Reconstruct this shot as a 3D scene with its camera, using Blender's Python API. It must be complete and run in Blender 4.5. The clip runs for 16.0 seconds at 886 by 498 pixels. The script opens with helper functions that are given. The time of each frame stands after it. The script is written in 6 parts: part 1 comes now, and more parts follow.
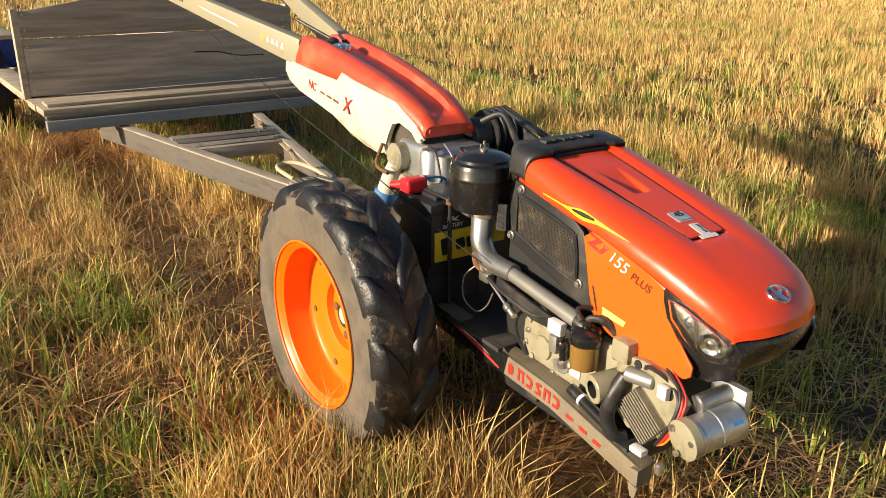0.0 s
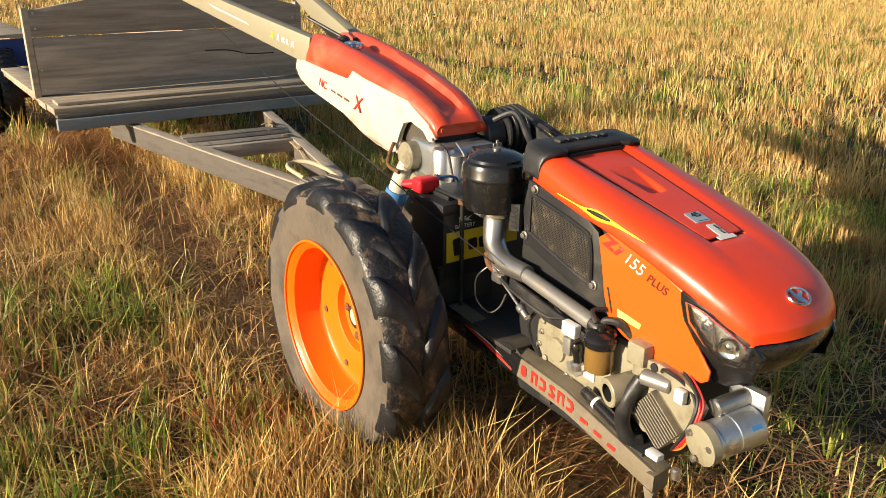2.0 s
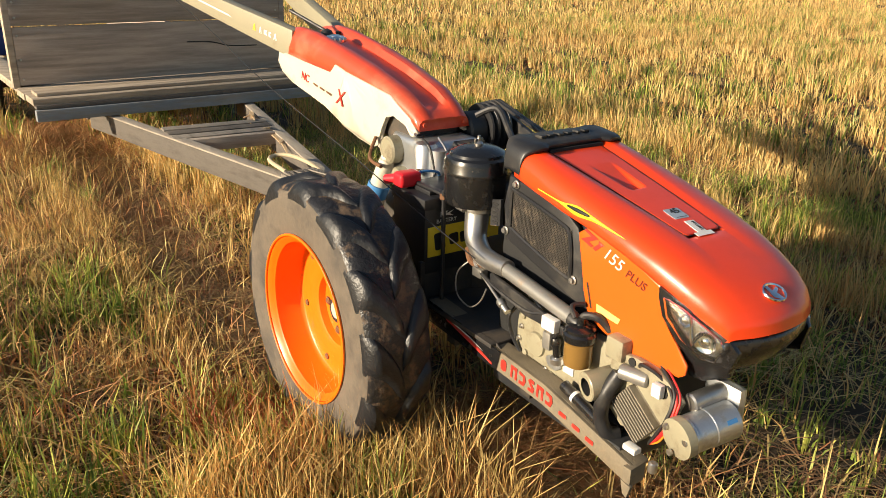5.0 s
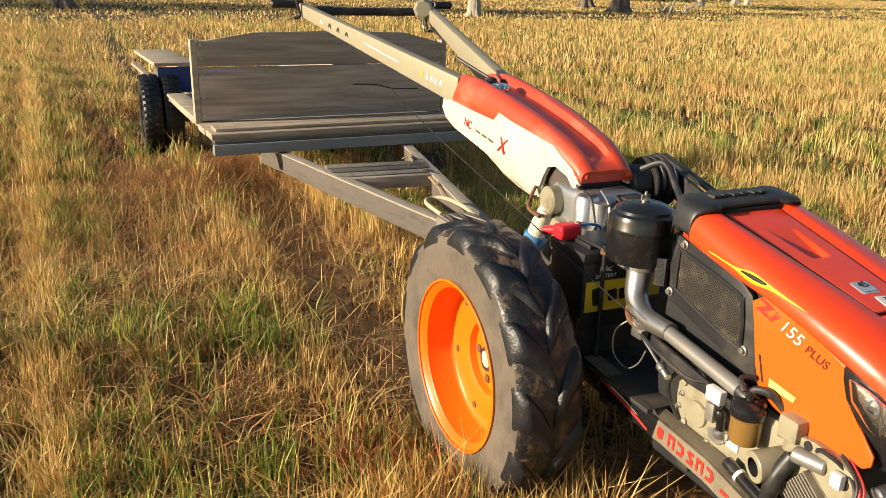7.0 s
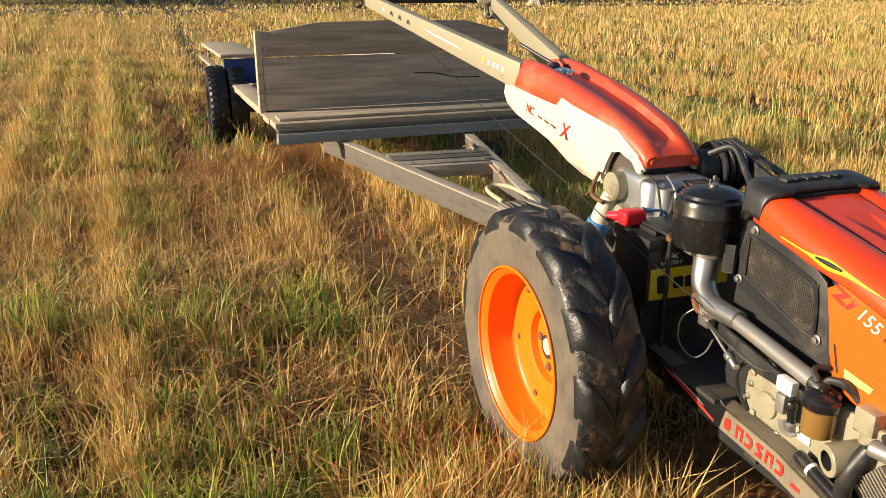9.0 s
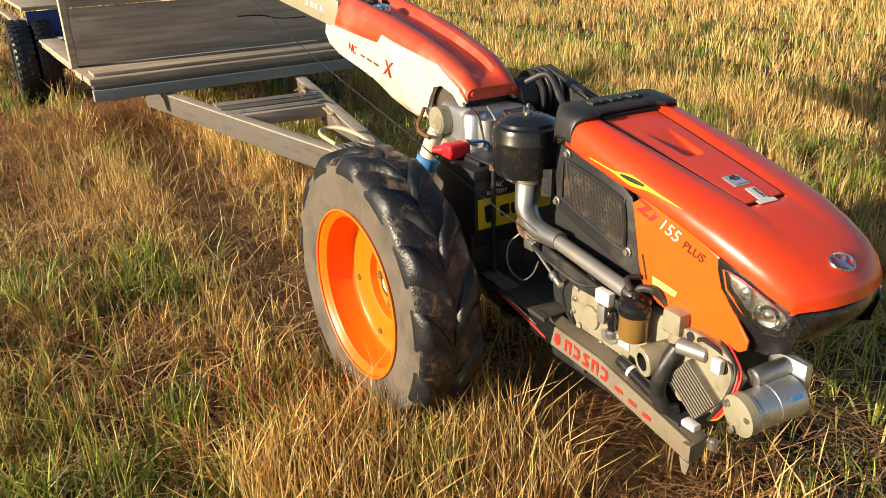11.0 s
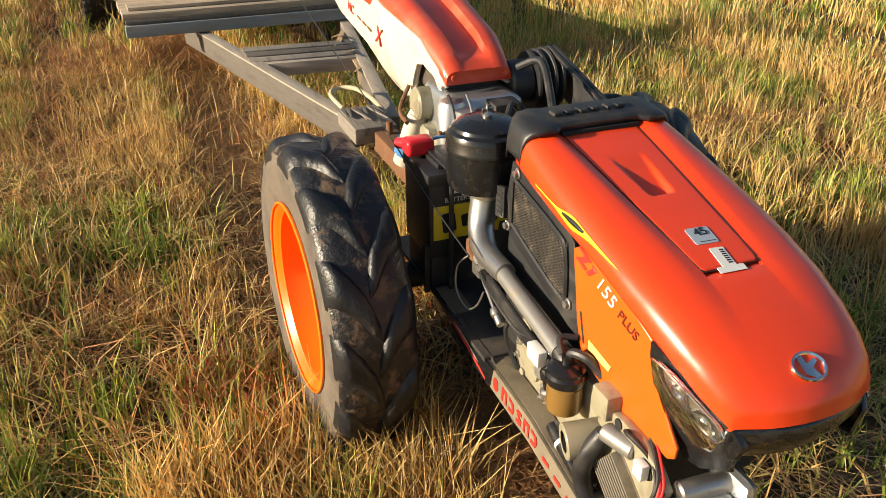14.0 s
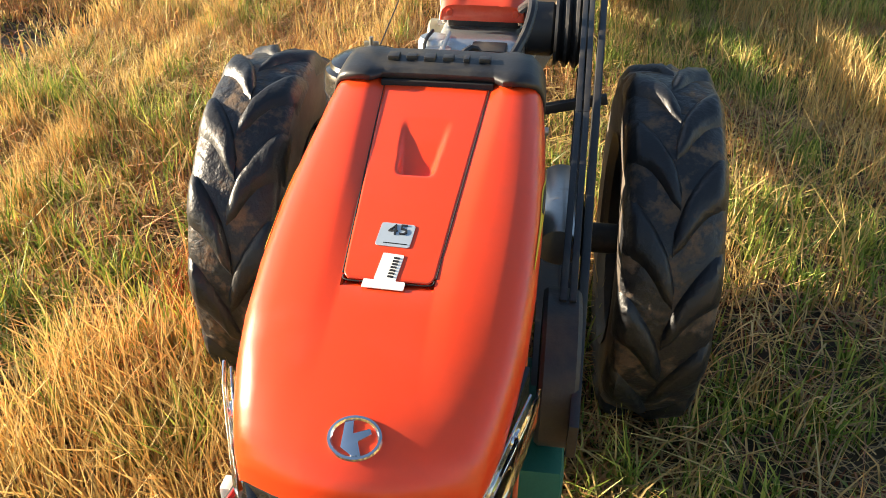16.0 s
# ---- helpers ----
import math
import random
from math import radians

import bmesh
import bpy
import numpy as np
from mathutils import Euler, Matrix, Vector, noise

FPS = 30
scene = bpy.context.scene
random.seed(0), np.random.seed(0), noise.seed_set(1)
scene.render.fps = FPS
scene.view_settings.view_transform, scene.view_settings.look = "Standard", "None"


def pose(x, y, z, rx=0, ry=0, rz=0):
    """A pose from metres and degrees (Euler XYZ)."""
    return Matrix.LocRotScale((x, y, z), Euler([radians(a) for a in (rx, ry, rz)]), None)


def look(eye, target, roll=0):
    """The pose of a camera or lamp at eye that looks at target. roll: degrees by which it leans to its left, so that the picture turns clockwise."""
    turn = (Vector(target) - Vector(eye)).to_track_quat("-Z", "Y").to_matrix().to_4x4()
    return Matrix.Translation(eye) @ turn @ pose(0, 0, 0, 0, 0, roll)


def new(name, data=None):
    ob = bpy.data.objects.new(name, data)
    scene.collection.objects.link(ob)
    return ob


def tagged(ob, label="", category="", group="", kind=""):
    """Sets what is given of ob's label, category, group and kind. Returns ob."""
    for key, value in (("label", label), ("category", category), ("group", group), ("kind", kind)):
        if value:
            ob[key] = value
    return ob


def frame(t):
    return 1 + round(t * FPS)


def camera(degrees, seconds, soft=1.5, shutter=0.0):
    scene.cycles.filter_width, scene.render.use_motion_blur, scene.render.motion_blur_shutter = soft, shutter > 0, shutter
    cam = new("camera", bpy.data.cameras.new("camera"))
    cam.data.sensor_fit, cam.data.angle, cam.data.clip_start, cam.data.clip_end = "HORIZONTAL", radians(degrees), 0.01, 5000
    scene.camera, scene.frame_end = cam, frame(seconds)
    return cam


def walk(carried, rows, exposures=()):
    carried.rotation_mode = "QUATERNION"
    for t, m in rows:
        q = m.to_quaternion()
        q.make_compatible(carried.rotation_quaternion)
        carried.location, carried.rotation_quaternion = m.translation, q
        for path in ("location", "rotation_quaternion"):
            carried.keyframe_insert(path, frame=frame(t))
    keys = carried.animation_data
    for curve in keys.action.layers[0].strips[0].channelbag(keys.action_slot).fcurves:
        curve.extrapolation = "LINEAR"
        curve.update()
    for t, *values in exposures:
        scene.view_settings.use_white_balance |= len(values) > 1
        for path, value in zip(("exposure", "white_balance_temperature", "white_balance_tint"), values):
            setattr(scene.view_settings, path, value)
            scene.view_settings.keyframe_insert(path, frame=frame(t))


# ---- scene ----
cam = camera(57.1, 16.0, soft=0.8)
# t, eye, target, roll
PATH = [
    (0, (-1.3621, -1.957, 1.3065), (-0.331, -0.393, 0.6063), 0.63),
    (0.5, (-1.3639, -1.94, 1.3034), (-0.3795, -0.35, 0.596), 0.28),
    (1, (-1.3511, -1.935, 1.307), (-0.3826, -0.335, 0.5979), -0.31),
    (1.5, (-1.3518, -1.925, 1.301), (-0.3604, -0.338, 0.5929), -0.03),
    (2, (-1.3549, -1.932, 1.3038), (-0.3436, -0.357, 0.5987), 0.45),
    (2.5, (-1.3578, -1.934, 1.2997), (-0.3312, -0.371, 0.5893), 0.94),
    (3, (-1.356, -1.937, 1.3048), (-0.323, -0.383, 0.5857), 1.03),
    (3.5, (-1.3491, -1.941, 1.3071), (-0.3055, -0.389, 0.5975), 0.82),
    (4, (-1.356, -1.939, 1.3058), (-0.3053, -0.394, 0.5925), 1.21),
    (6.5, (-1.3531, -1.94, 1.3069), (-0.3653, -0.356, 0.5907), 1.38),
    (7, (-1.3819, -1.891, 1.3226), (-0.6243, -0.151, 0.6926), 1.32),
    (7.5, (-1.4118, -1.858, 1.3212), (-0.8399, -0.024, 0.7625), 2.5),
    (8, (-1.3813, -1.856, 1.3106), (-0.799, -0.035, 0.7234), 2.4),
    (8.5, (-1.379, -1.861, 1.3047), (-0.7815, -0.06, 0.6702), 1.22),
    (9, (-1.379, -1.882, 1.3047), (-0.7626, -0.095, 0.652), 0.11),
    (9.5, (-1.3719, -1.901, 1.302), (-0.708, -0.134, 0.6406), -0.81),
    (10, (-1.3578, -1.907, 1.2997), (-0.5734, -0.201, 0.6099), 0.03),
    (10.2, (-1.3438, -1.915, 1.3014), (-0.4907, -0.249, 0.5968), 0.49),
    (12.3, (-1.2393, -1.913, 1.3133), (-0.3442, -0.364, 0.4205), -2.06),
    (12.5, (-1.1953, -1.891, 1.3144), (-0.3115, -0.343, 0.407), -1.84),
    (13, (-0.9779, -1.785, 1.3116), (-0.2582, -0.182, 0.3575), -1.37),
    (13.5, (-0.8602, -1.758, 1.3422), (-0.2545, -0.122, 0.3656), -1.17),
    (14, (-0.8362, -1.777, 1.3643), (-0.1812, -0.138, 0.4242), -0.03),
    (14.5, (-0.7522, -1.773, 1.3453), (-0.1294, -0.119, 0.4086), -1.82),
    (15, (-0.4516, -1.779, 1.2754), (-0.1242, -0.053, 0.3197), -3.67),
    (15.5, (-0.0829, -1.829, 1.3318), (-0.0881, -0.092, 0.3394), -2.79),
    (16, (0.1704, -1.678, 1.2687), (-0.0604, 0.009, 0.2186), 0.13),
]
walk(cam, [(t, look(eye, target, roll)) for t, eye, target, roll in PATH],
     exposures=[(0.0, 0.80), (10.0, 0.82), (13.0, 0.90), (14.5, 1.0), (15.2, 1.25), (15.5, 1.50), (16.0, 1.85)])

# ---- light ----
GROUND = -0.075
SUN_AZ, SUN_EL = radians(6), radians(15)
to_sun = Vector((-math.cos(SUN_AZ) * math.cos(SUN_EL), math.sin(SUN_AZ) * math.cos(SUN_EL), math.sin(SUN_EL)))
world = bpy.data.worlds.new("world")
scene.world = world
world.use_nodes = True
wn = world.node_tree.nodes
sky = wn.new("ShaderNodeTexSky")
sky.sky_type, sky.sun_disc = "NISHITA", False
sky.sun_elevation, sky.sun_rotation = SUN_EL, math.atan2(to_sun.x, to_sun.y)
wn["Background"].inputs["Strength"].default_value = 0.068
world.node_tree.links.new(sky.outputs[0], wn["Background"].inputs[0])
sun_data = bpy.data.lights.new("sun", "SUN")
sun_data.energy, sun_data.angle, sun_data.color = 5.0, radians(0.6), (1.0, 0.84, 0.62)
sun = new("sun", sun_data)
sun.matrix_world = look(to_sun * 30, (0, 0, 0))


# ---- materials ----
def material(name, base, rough=0.5, metal=0.0, vary=0.15, size=12.0, bump=0.1, fine=160.0, second=None, amount=0.5, second_size=6.0,
             second_rough=None, island=0.0, coat=0.0, spread=0.12, translucent=0.0, stretch=None, object_random=0.0):
    """A procedural surface: base colour varied at two scales, a second colour in patches, and fine relief."""
    m = bpy.data.materials.new(name)
    m.use_nodes = True
    t = m.node_tree
    n, link = t.nodes, t.links.new
    out = n["Principled BSDF"]
    coord = n.new("ShaderNodeTexCoord").outputs["Object"]
    if stretch:
        mapping = n.new("ShaderNodeMapping")
        mapping.inputs["Scale"].default_value = stretch
        link(coord, mapping.inputs[0])
        coord = mapping.outputs[0]

    def tex(scale, detail=4.0, rough_=0.6):
        node = n.new("ShaderNodeTexNoise")
        node.inputs["Scale"].default_value, node.inputs["Detail"].default_value = scale, detail
        node.inputs["Roughness"].default_value = rough_
        link(coord, node.inputs["Vector"])
        return node.outputs["Fac"]

    def math_(op, a, b):
        node = n.new("ShaderNodeMath")
        node.operation = op
        for i, v in enumerate((a, b)):
            if isinstance(v, (int, float)):
                node.inputs[i].default_value = v
            else:
                link(v, node.inputs[i])
        return node.outputs[0]

    value = math_("ADD", math_("MULTIPLY", tex(size), vary * 2), 1 - vary)
    value = math_("ADD", value, math_("MULTIPLY", math_("SUBTRACT", tex(fine, 2.0), 0.5), vary))
    if island:
        value = math_("MULTIPLY", value, math_("ADD", math_("MULTIPLY", n.new("ShaderNodeNewGeometry").outputs["Random Per Island"], 2 * island), 1 - island))
    if object_random:
        value = math_("MULTIPLY", value, math_("ADD", math_("MULTIPLY", n.new("ShaderNodeObjectInfo").outputs["Random"], 2 * object_random), 1 - object_random))
    colour = n.new("ShaderNodeMix")
    colour.data_type, colour.blend_type = "RGBA", "MIX"
    colour.inputs[6].default_value = (*base, 1)
    colour.inputs[7].default_value = (*(second or base), 1)
    if second:
        ramp = n.new("ShaderNodeMapRange")
        ramp.inputs[1].default_value, ramp.inputs[2].default_value = 1 - amount - spread, 1 - amount + spread
        if island:
            mixed = math_("ADD", math_("MULTIPLY", tex(second_size), 0.5), math_("MULTIPLY", n.new("ShaderNodeNewGeometry").outputs["Random Per Island"], 0.5))
            link(mixed, ramp.inputs[0])
        else:
            link(tex(second_size, 6.0, 0.65), ramp.inputs[0])
        link(ramp.outputs[0], colour.inputs[0])
        if second_rough is not None:
            rr = n.new("ShaderNodeMix")
            rr.inputs[2].default_value, rr.inputs[3].default_value = rough, second_rough
            link(ramp.outputs[0], rr.inputs[0])
            link(rr.outputs[0], out.inputs["Roughness"])
    else:
        colour.inputs[0].default_value = 0
    mult = n.new("ShaderNodeVectorMath")
    mult.operation = "SCALE"
    link(colour.outputs[2], mult.inputs[0])
    link(value, mult.inputs["Scale"])
    link(mult.outputs[0], out.inputs["Base Color"])
    if not (second and second_rough is not None):
        out.inputs["Roughness"].default_value = rough
    out.inputs["Metallic"].default_value = metal
    out.inputs["Coat Weight"].default_value = coat
    out.inputs["Coat Roughness"].default_value = 0.12
    if bump:
        b = n.new("ShaderNodeBump")
        b.inputs["Strength"].default_value, b.inputs["Distance"].default_value = bump, 0.004
        link(math_("ADD", tex(fine, 3.0), math_("MULTIPLY", tex(size * 2), 1.5)), b.inputs["Height"])
        link(b.outputs[0], out.inputs["Normal"])
    if translucent:
        tr = n.new("ShaderNodeBsdfTranslucent")
        link(mult.outputs[0], tr.inputs[0])
        mx = n.new("ShaderNodeMixShader")
        mx.inputs[0].default_value = translucent
        link(out.outputs[0], mx.inputs[1])
        link(tr.outputs[0], mx.inputs[2])
        link(mx.outputs[0], n["Material Output"].inputs[0])
    return m


RED = material("hood_red", (0.86, 0.060, 0.011), 0.28, vary=0.05, size=5, bump=0.012, coat=0.3, second=(0.80, 0.062, 0.014), amount=0.40, second_size=9, second_rough=0.45)
ORANGE = material("panel_orange", (0.72, 0.105, 0.006), 0.4, vary=0.05, size=6, bump=0.012, coat=0.25)
RIM = material("rim_orange", (0.90, 0.160, 0.004), 0.36, vary=0.10, size=9, bump=0.05, second=(0.35, 0.12, 0.04), amount=0.27, second_size=14, second_rough=0.8)
TANKRED = material("tank_red", (0.66, 0.07, 0.028), 0.34, vary=0.07, size=7, bump=0.02, coat=0.35, second=(0.72, 0.17, 0.09), amount=0.36, second_size=5, second_rough=0.55)
WHITE = material("shroud_white", (0.62, 0.565, 0.46), 0.4, vary=0.06, size=6, bump=0.02, second=(0.50, 0.43, 0.32), amount=0.33, second_size=8, second_rough=0.7)
BLACK = material("black_plastic", (0.020, 0.020, 0.022), 0.42, vary=0.2, size=20, bump=0.06, second=(0.07, 0.062, 0.05), amount=0.38, second_size=10, second_rough=0.75)
GLOSSBLACK = material("black_enamel", (0.012, 0.012, 0.013), 0.24, vary=0.2, size=14, bump=0.02, coat=0.3, second=(0.06, 0.05, 0.04), amount=0.34, second_size=16, second_rough=0.6)
RUBBER = material("tyre_rubber", (0.011, 0.012, 0.015), 0.44, vary=0.3, size=12, bump=0.5, fine=70, second=(0.12, 0.08, 0.052), amount=0.315, second_size=16, second_rough=0.95, spread=0.05)
SIDEWALL = material("tyre_sidewall", (0.13, 0.105, 0.08), 0.85, vary=0.25, size=9, bump=0.25, fine=80, second=(0.06, 0.052, 0.045), amount=0.45, second_size=7)
KHAKI = material("khaki_paint", (0.29, 0.265, 0.185), 0.34, vary=0.08, size=9, bump=0.04, second=(0.15, 0.115, 0.07), amount=0.36, second_size=18, second_rough=0.8)
HANDLE = material("handle_khaki", (0.31, 0.28, 0.195), 0.45, vary=0.08, size=6, bump=0.04, second=(0.24, 0.19, 0.12), amount=0.3, second_size=14, second_rough=0.7)
STEEL = material("bare_steel", (0.52, 0.50, 0.47), 0.34, 0.9, vary=0.15, size=18, bump=0.06, second=(0.22, 0.15, 0.09), amount=0.3, second_size=20, second_rough=0.8)
ALU = material("cast_aluminium", (0.58, 0.60, 0.62), 0.34, 0.85, vary=0.1, size=20, bump=0.12, second=(0.30, 0.25, 0.18), amount=0.34, second_size=14, second_rough=0.8)
CHROME = material("chrome", (0.82, 0.82, 0.82), 0.1, 1.0, vary=0.03, bump=0.0)
PIPE = material("intake_pipe_grey", (0.30, 0.29, 0.27), 0.42, 0.55, vary=0.12, size=14, bump=0.05, second=(0.34, 0.22, 0.12), amount=0.32, second_size=12, second_rough=0.7)
RUST = material("rusty_iron", (0.16, 0.075, 0.035), 0.85, 0.1, vary=0.3, size=20, bump=0.3)
MUDDY = material("muddy_frame", (0.19, 0.155, 0.105), 0.75, vary=0.25, size=10, bump=0.25, second=(0.030, 0.029, 0.028), amount=0.36, second_size=5, second_rough=0.5)
DARKFRAME = material("dark_frame_paint", (0.022, 0.023, 0.026), 0.5, vary=0.25, size=10, bump=0.1, second=(0.11, 0.085, 0.06), amount=0.4, second_size=6, second_rough=0.9)
WOOD = material("weathered_board", (0.44, 0.365, 0.30), 0.7, vary=0.28, size=5, bump=0.3, fine=70, second=(0.27, 0.225, 0.185), amount=0.48, second_size=3, stretch=(0.6, 9, 9), object_random=0.12)
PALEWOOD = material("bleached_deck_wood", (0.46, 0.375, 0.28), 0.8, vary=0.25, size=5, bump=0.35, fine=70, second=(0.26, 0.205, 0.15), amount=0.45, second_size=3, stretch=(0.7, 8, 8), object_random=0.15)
BLUEGREY = material("worn_blue_grey_paint", (0.20, 0.235, 0.27), 0.7, vary=0.25, size=6, bump=0.3, fine=60, second=(0.22, 0.19, 0.15), amount=0.42, second_size=4, stretch=(0.8, 6, 6))
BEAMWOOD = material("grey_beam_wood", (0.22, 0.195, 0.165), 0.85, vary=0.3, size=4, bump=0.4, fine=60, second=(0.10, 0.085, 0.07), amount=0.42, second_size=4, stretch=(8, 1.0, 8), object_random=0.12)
# drawbar wood in two tones: shaded sides and lit top put into colour
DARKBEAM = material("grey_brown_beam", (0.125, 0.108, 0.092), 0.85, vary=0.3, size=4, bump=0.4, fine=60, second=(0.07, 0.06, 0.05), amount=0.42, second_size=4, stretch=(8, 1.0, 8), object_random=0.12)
PALEBEAM = material("lit_beam_top", (0.40, 0.345, 0.275), 0.85, vary=0.3, size=4, bump=0.4, fine=60, second=(0.24, 0.20, 0.16), amount=0.42, second_size=4, stretch=(8, 1.0, 8))
SPLINTER = material("splintered_wood", (0.50, 0.36, 0.21), 0.8, vary=0.25, size=8, bump=0.3)
BLUE = material("blue_paint", (0.018, 0.045, 0.20), 0.6, vary=0.2, size=9, bump=0.1, second=(0.06, 0.06, 0.08), amount=0.33, second_size=9)
BLUETAPE = material("blue_band", (0.06, 0.22, 0.50), 0.45, vary=0.15, bump=0.05)
REGULATOR = material("dull_cast_fins", (0.27, 0.24, 0.19), 0.5, 0.4, vary=0.15, size=16, bump=0.1, second=(0.16, 0.12, 0.08), amount=0.4, second_size=14)
REDPLASTIC = material("red_terminal_cover", (0.70, 0.02, 0.03), 0.35, vary=0.1, bump=0.02)
YELLOW = material("yellow_print", (0.75, 0.56, 0.03), 0.45, vary=0.06, bump=0.0)
PALEYELLOW = material("pale_yellow_sticker", (0.85, 0.62, 0.16), 0.5, vary=0.08, bump=0.0)
INKBLACK = material("black_print", (0.015, 0.015, 0.016), 0.5, vary=0.05, bump=0.0)
INKRED = material("red_print", (0.55, 0.03, 0.02), 0.45, vary=0.08, bump=0.0, second=(0.40, 0.25, 0.2), amount=0.3, second_size=25)
INKMAROON = material("maroon_print", (0.13, 0.018, 0.012), 0.45, vary=0.08, bump=0.0)
MUDRUBBER = material("muddy_rubber", (0.016, 0.016, 0.018), 0.40, vary=0.3, size=14, bump=0.8, fine=50, second=(0.14, 0.094, 0.06), amount=0.43, second_size=18, second_rough=0.95, spread=0.06)
HAY = material("brown_hay", (0.58, 0.33, 0.13), 0.75, vary=0.2, size=2, bump=0.0, island=0.5, second=(0.33, 0.14, 0.055), amount=0.45, second_size=1.0, translucent=0.15)
INKWHITE = material("white_print", (0.72, 0.70, 0.66), 0.5, vary=0.06, bump=0.0)
PAPER = material("white_label", (0.76, 0.75, 0.72), 0.55, vary=0.05, bump=0.0)
FOIL = material("silver_sticker", (0.47, 0.54, 0.60), 0.38, 0.3, vary=0.06, bump=0.0)
GREEN = material("green_shade_net", (0.01, 0.11, 0.075), 0.7, vary=0.2, size=12, bump=0.2)
AMBER = material("fuel_bowl", (0.22, 0.125, 0.035), 0.12, vary=0.1, bump=0.0, coat=0.3)
LAMPREFLECT = material("lamp_reflector", (0.62, 0.63, 0.62), 0.16, 0.95, vary=0.25, size=40, bump=0.30, fine=45)
MESHMETAL = material("screen_wire", (0.10, 0.09, 0.08), 0.5, 0.5, vary=0.3, size=30, bump=0.0, second=(0.30, 0.24, 0.17), amount=0.36, second_size=18, second_rough=0.9)
# near-black for seams, openings and the unlit space behind panels
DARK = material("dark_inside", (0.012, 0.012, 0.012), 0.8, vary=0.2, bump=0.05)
REDWIRE = material("red_wire", (0.50, 0.02, 0.02), 0.45, vary=0.1, bump=0.0)
YELLOWWIRE = material("orange_wire", (0.65, 0.24, 0.02), 0.45, vary=0.1, bump=0.0)
ROPE = material("pale_rope", (0.50, 0.42, 0.28), 0.85, vary=0.2, bump=0.2)
SOIL = material("field_soil", (0.045, 0.030, 0.018), 0.95, vary=0.4, size=3, bump=0.6, fine=40, second=(0.085, 0.06, 0.028), amount=0.45, second_size=1.2)
STRAW = material("dry_straw", (0.74, 0.53, 0.20), 0.65, vary=0.2, size=2, bump=0.0, island=0.5, second=(0.46, 0.245, 0.08), amount=0.34, second_size=0.8, spread=0.10, translucent=0.25)
LITTER = material("fallen_straw", (0.58, 0.39, 0.18), 0.75, vary=0.2, size=2, bump=0.0, island=0.55, second=(0.26, 0.115, 0.05), amount=0.5, second_size=1.0, translucent=0.12)
BLADE = material("green_grass_blade", (0.20, 0.30, 0.045), 0.5, vary=0.2, size=1.5, bump=0.0, island=0.5, second=(0.40, 0.40, 0.08), amount=0.42, second_size=0.7, translucent=0.32)
WEED = material("red_brown_weed", (0.40, 0.12, 0.05), 0.7, vary=0.2, size=2, bump=0.0, island=0.4, second=(0.24, 0.26, 0.06), amount=0.5, second_size=1.0, translucent=0.2)
BARK = material("tree_bark", (0.14, 0.115, 0.09), 0.9, vary=0.35, size=4, bump=0.7, fine=22, second=(0.25, 0.215, 0.17), amount=0.42, second_size=2)
PALEBARK = material("pale_bark", (0.42, 0.36, 0.28), 0.85, vary=0.25, size=4, bump=0.4, fine=22, second=(0.22, 0.18, 0.14), amount=0.4, second_size=2)
LEAF = material("leaf", (0.075, 0.115, 0.026), 0.55, vary=0.25, size=0.6, bump=0.0, island=0.4, second=(0.14, 0.14, 0.03), amount=0.42, second_size=0.25, translucent=0.35)
FARLEAF = material("far_leaf", (0.085, 0.125, 0.055), 0.7, vary=0.3, size=0.15, bump=0.0, island=0.4, second=(0.15, 0.16, 0.06), amount=0.45, second_size=0.1, translucent=0.4)

glass = bpy.data.materials.new("lamp_lens")
glass.use_nodes = True
gl = glass.node_tree.nodes["Principled BSDF"]
gl.inputs["Base Color"].default_value = (0.95, 0.96, 0.95, 1)
gl.inputs["Roughness"].default_value, gl.inputs["Transmission Weight"].default_value, gl.inputs["IOR"].default_value = 0.03, 1.0, 1.45


# ---- shaping helpers ----
def thing(name, loc, label, category, group="", kind=""):
    ob = new(name)
    ob.location = loc
    return tagged(ob, label, category, group, kind)


def as_mesh(name, bm, mat, angle=35, smooth=True):
    bmesh.ops.recalc_face_normals(bm, faces=bm.faces)
    me = bpy.data.meshes.new(name)
    bm.to_mesh(me)
    bm.free()
    for m in (mat if isinstance(mat, (list, tuple)) else [mat]):
        me.materials.append(m)
    if smooth:
        me.polygons.foreach_set("use_smooth", [True] * len(me.polygons))
        me.set_sharp_from_angle(angle=radians(angle))
    return me


def part(name, bm, mat, parent, label="", angle=35, smooth=True):
    """A mesh of its own under a thing (an Empty) or under a part; its vertices are given in the place's metres."""
    me = bm if isinstance(bm, bpy.types.Mesh) else as_mesh(name, bm, mat, angle, smooth)
    ob = new(name, me)
    ob.parent = parent
    if parent is not None and parent.type == "EMPTY":
        ob.location = -parent.location
    return tagged(ob, label)


def solid(name, bm, mat, label, category, group="", kind="", angle=35):
    return tagged(new(name, as_mesh(name, bm, mat, angle)), label, category, group, kind)


def box(x0, x1, y0, y1, z0, z1, bevel=0.004, bm=None, seg=2):
    b = bmesh.new()
    vs = [b.verts.new((x, y, z)) for x in (x0, x1) for y in (y0, y1) for z in (z0, z1)]
    for f in ((0, 1, 3, 2), (4, 6, 7, 5), (0, 4, 5, 1), (2, 3, 7, 6), (0, 2, 6, 4), (1, 5, 7, 3)):
        b.faces.new([vs[i] for i in f])
    if bevel:
        bmesh.ops.bevel(b, geom=b.edges[:], offset=bevel, segments=seg, affect="EDGES", profile=0.6)
    return merge(bm, b)


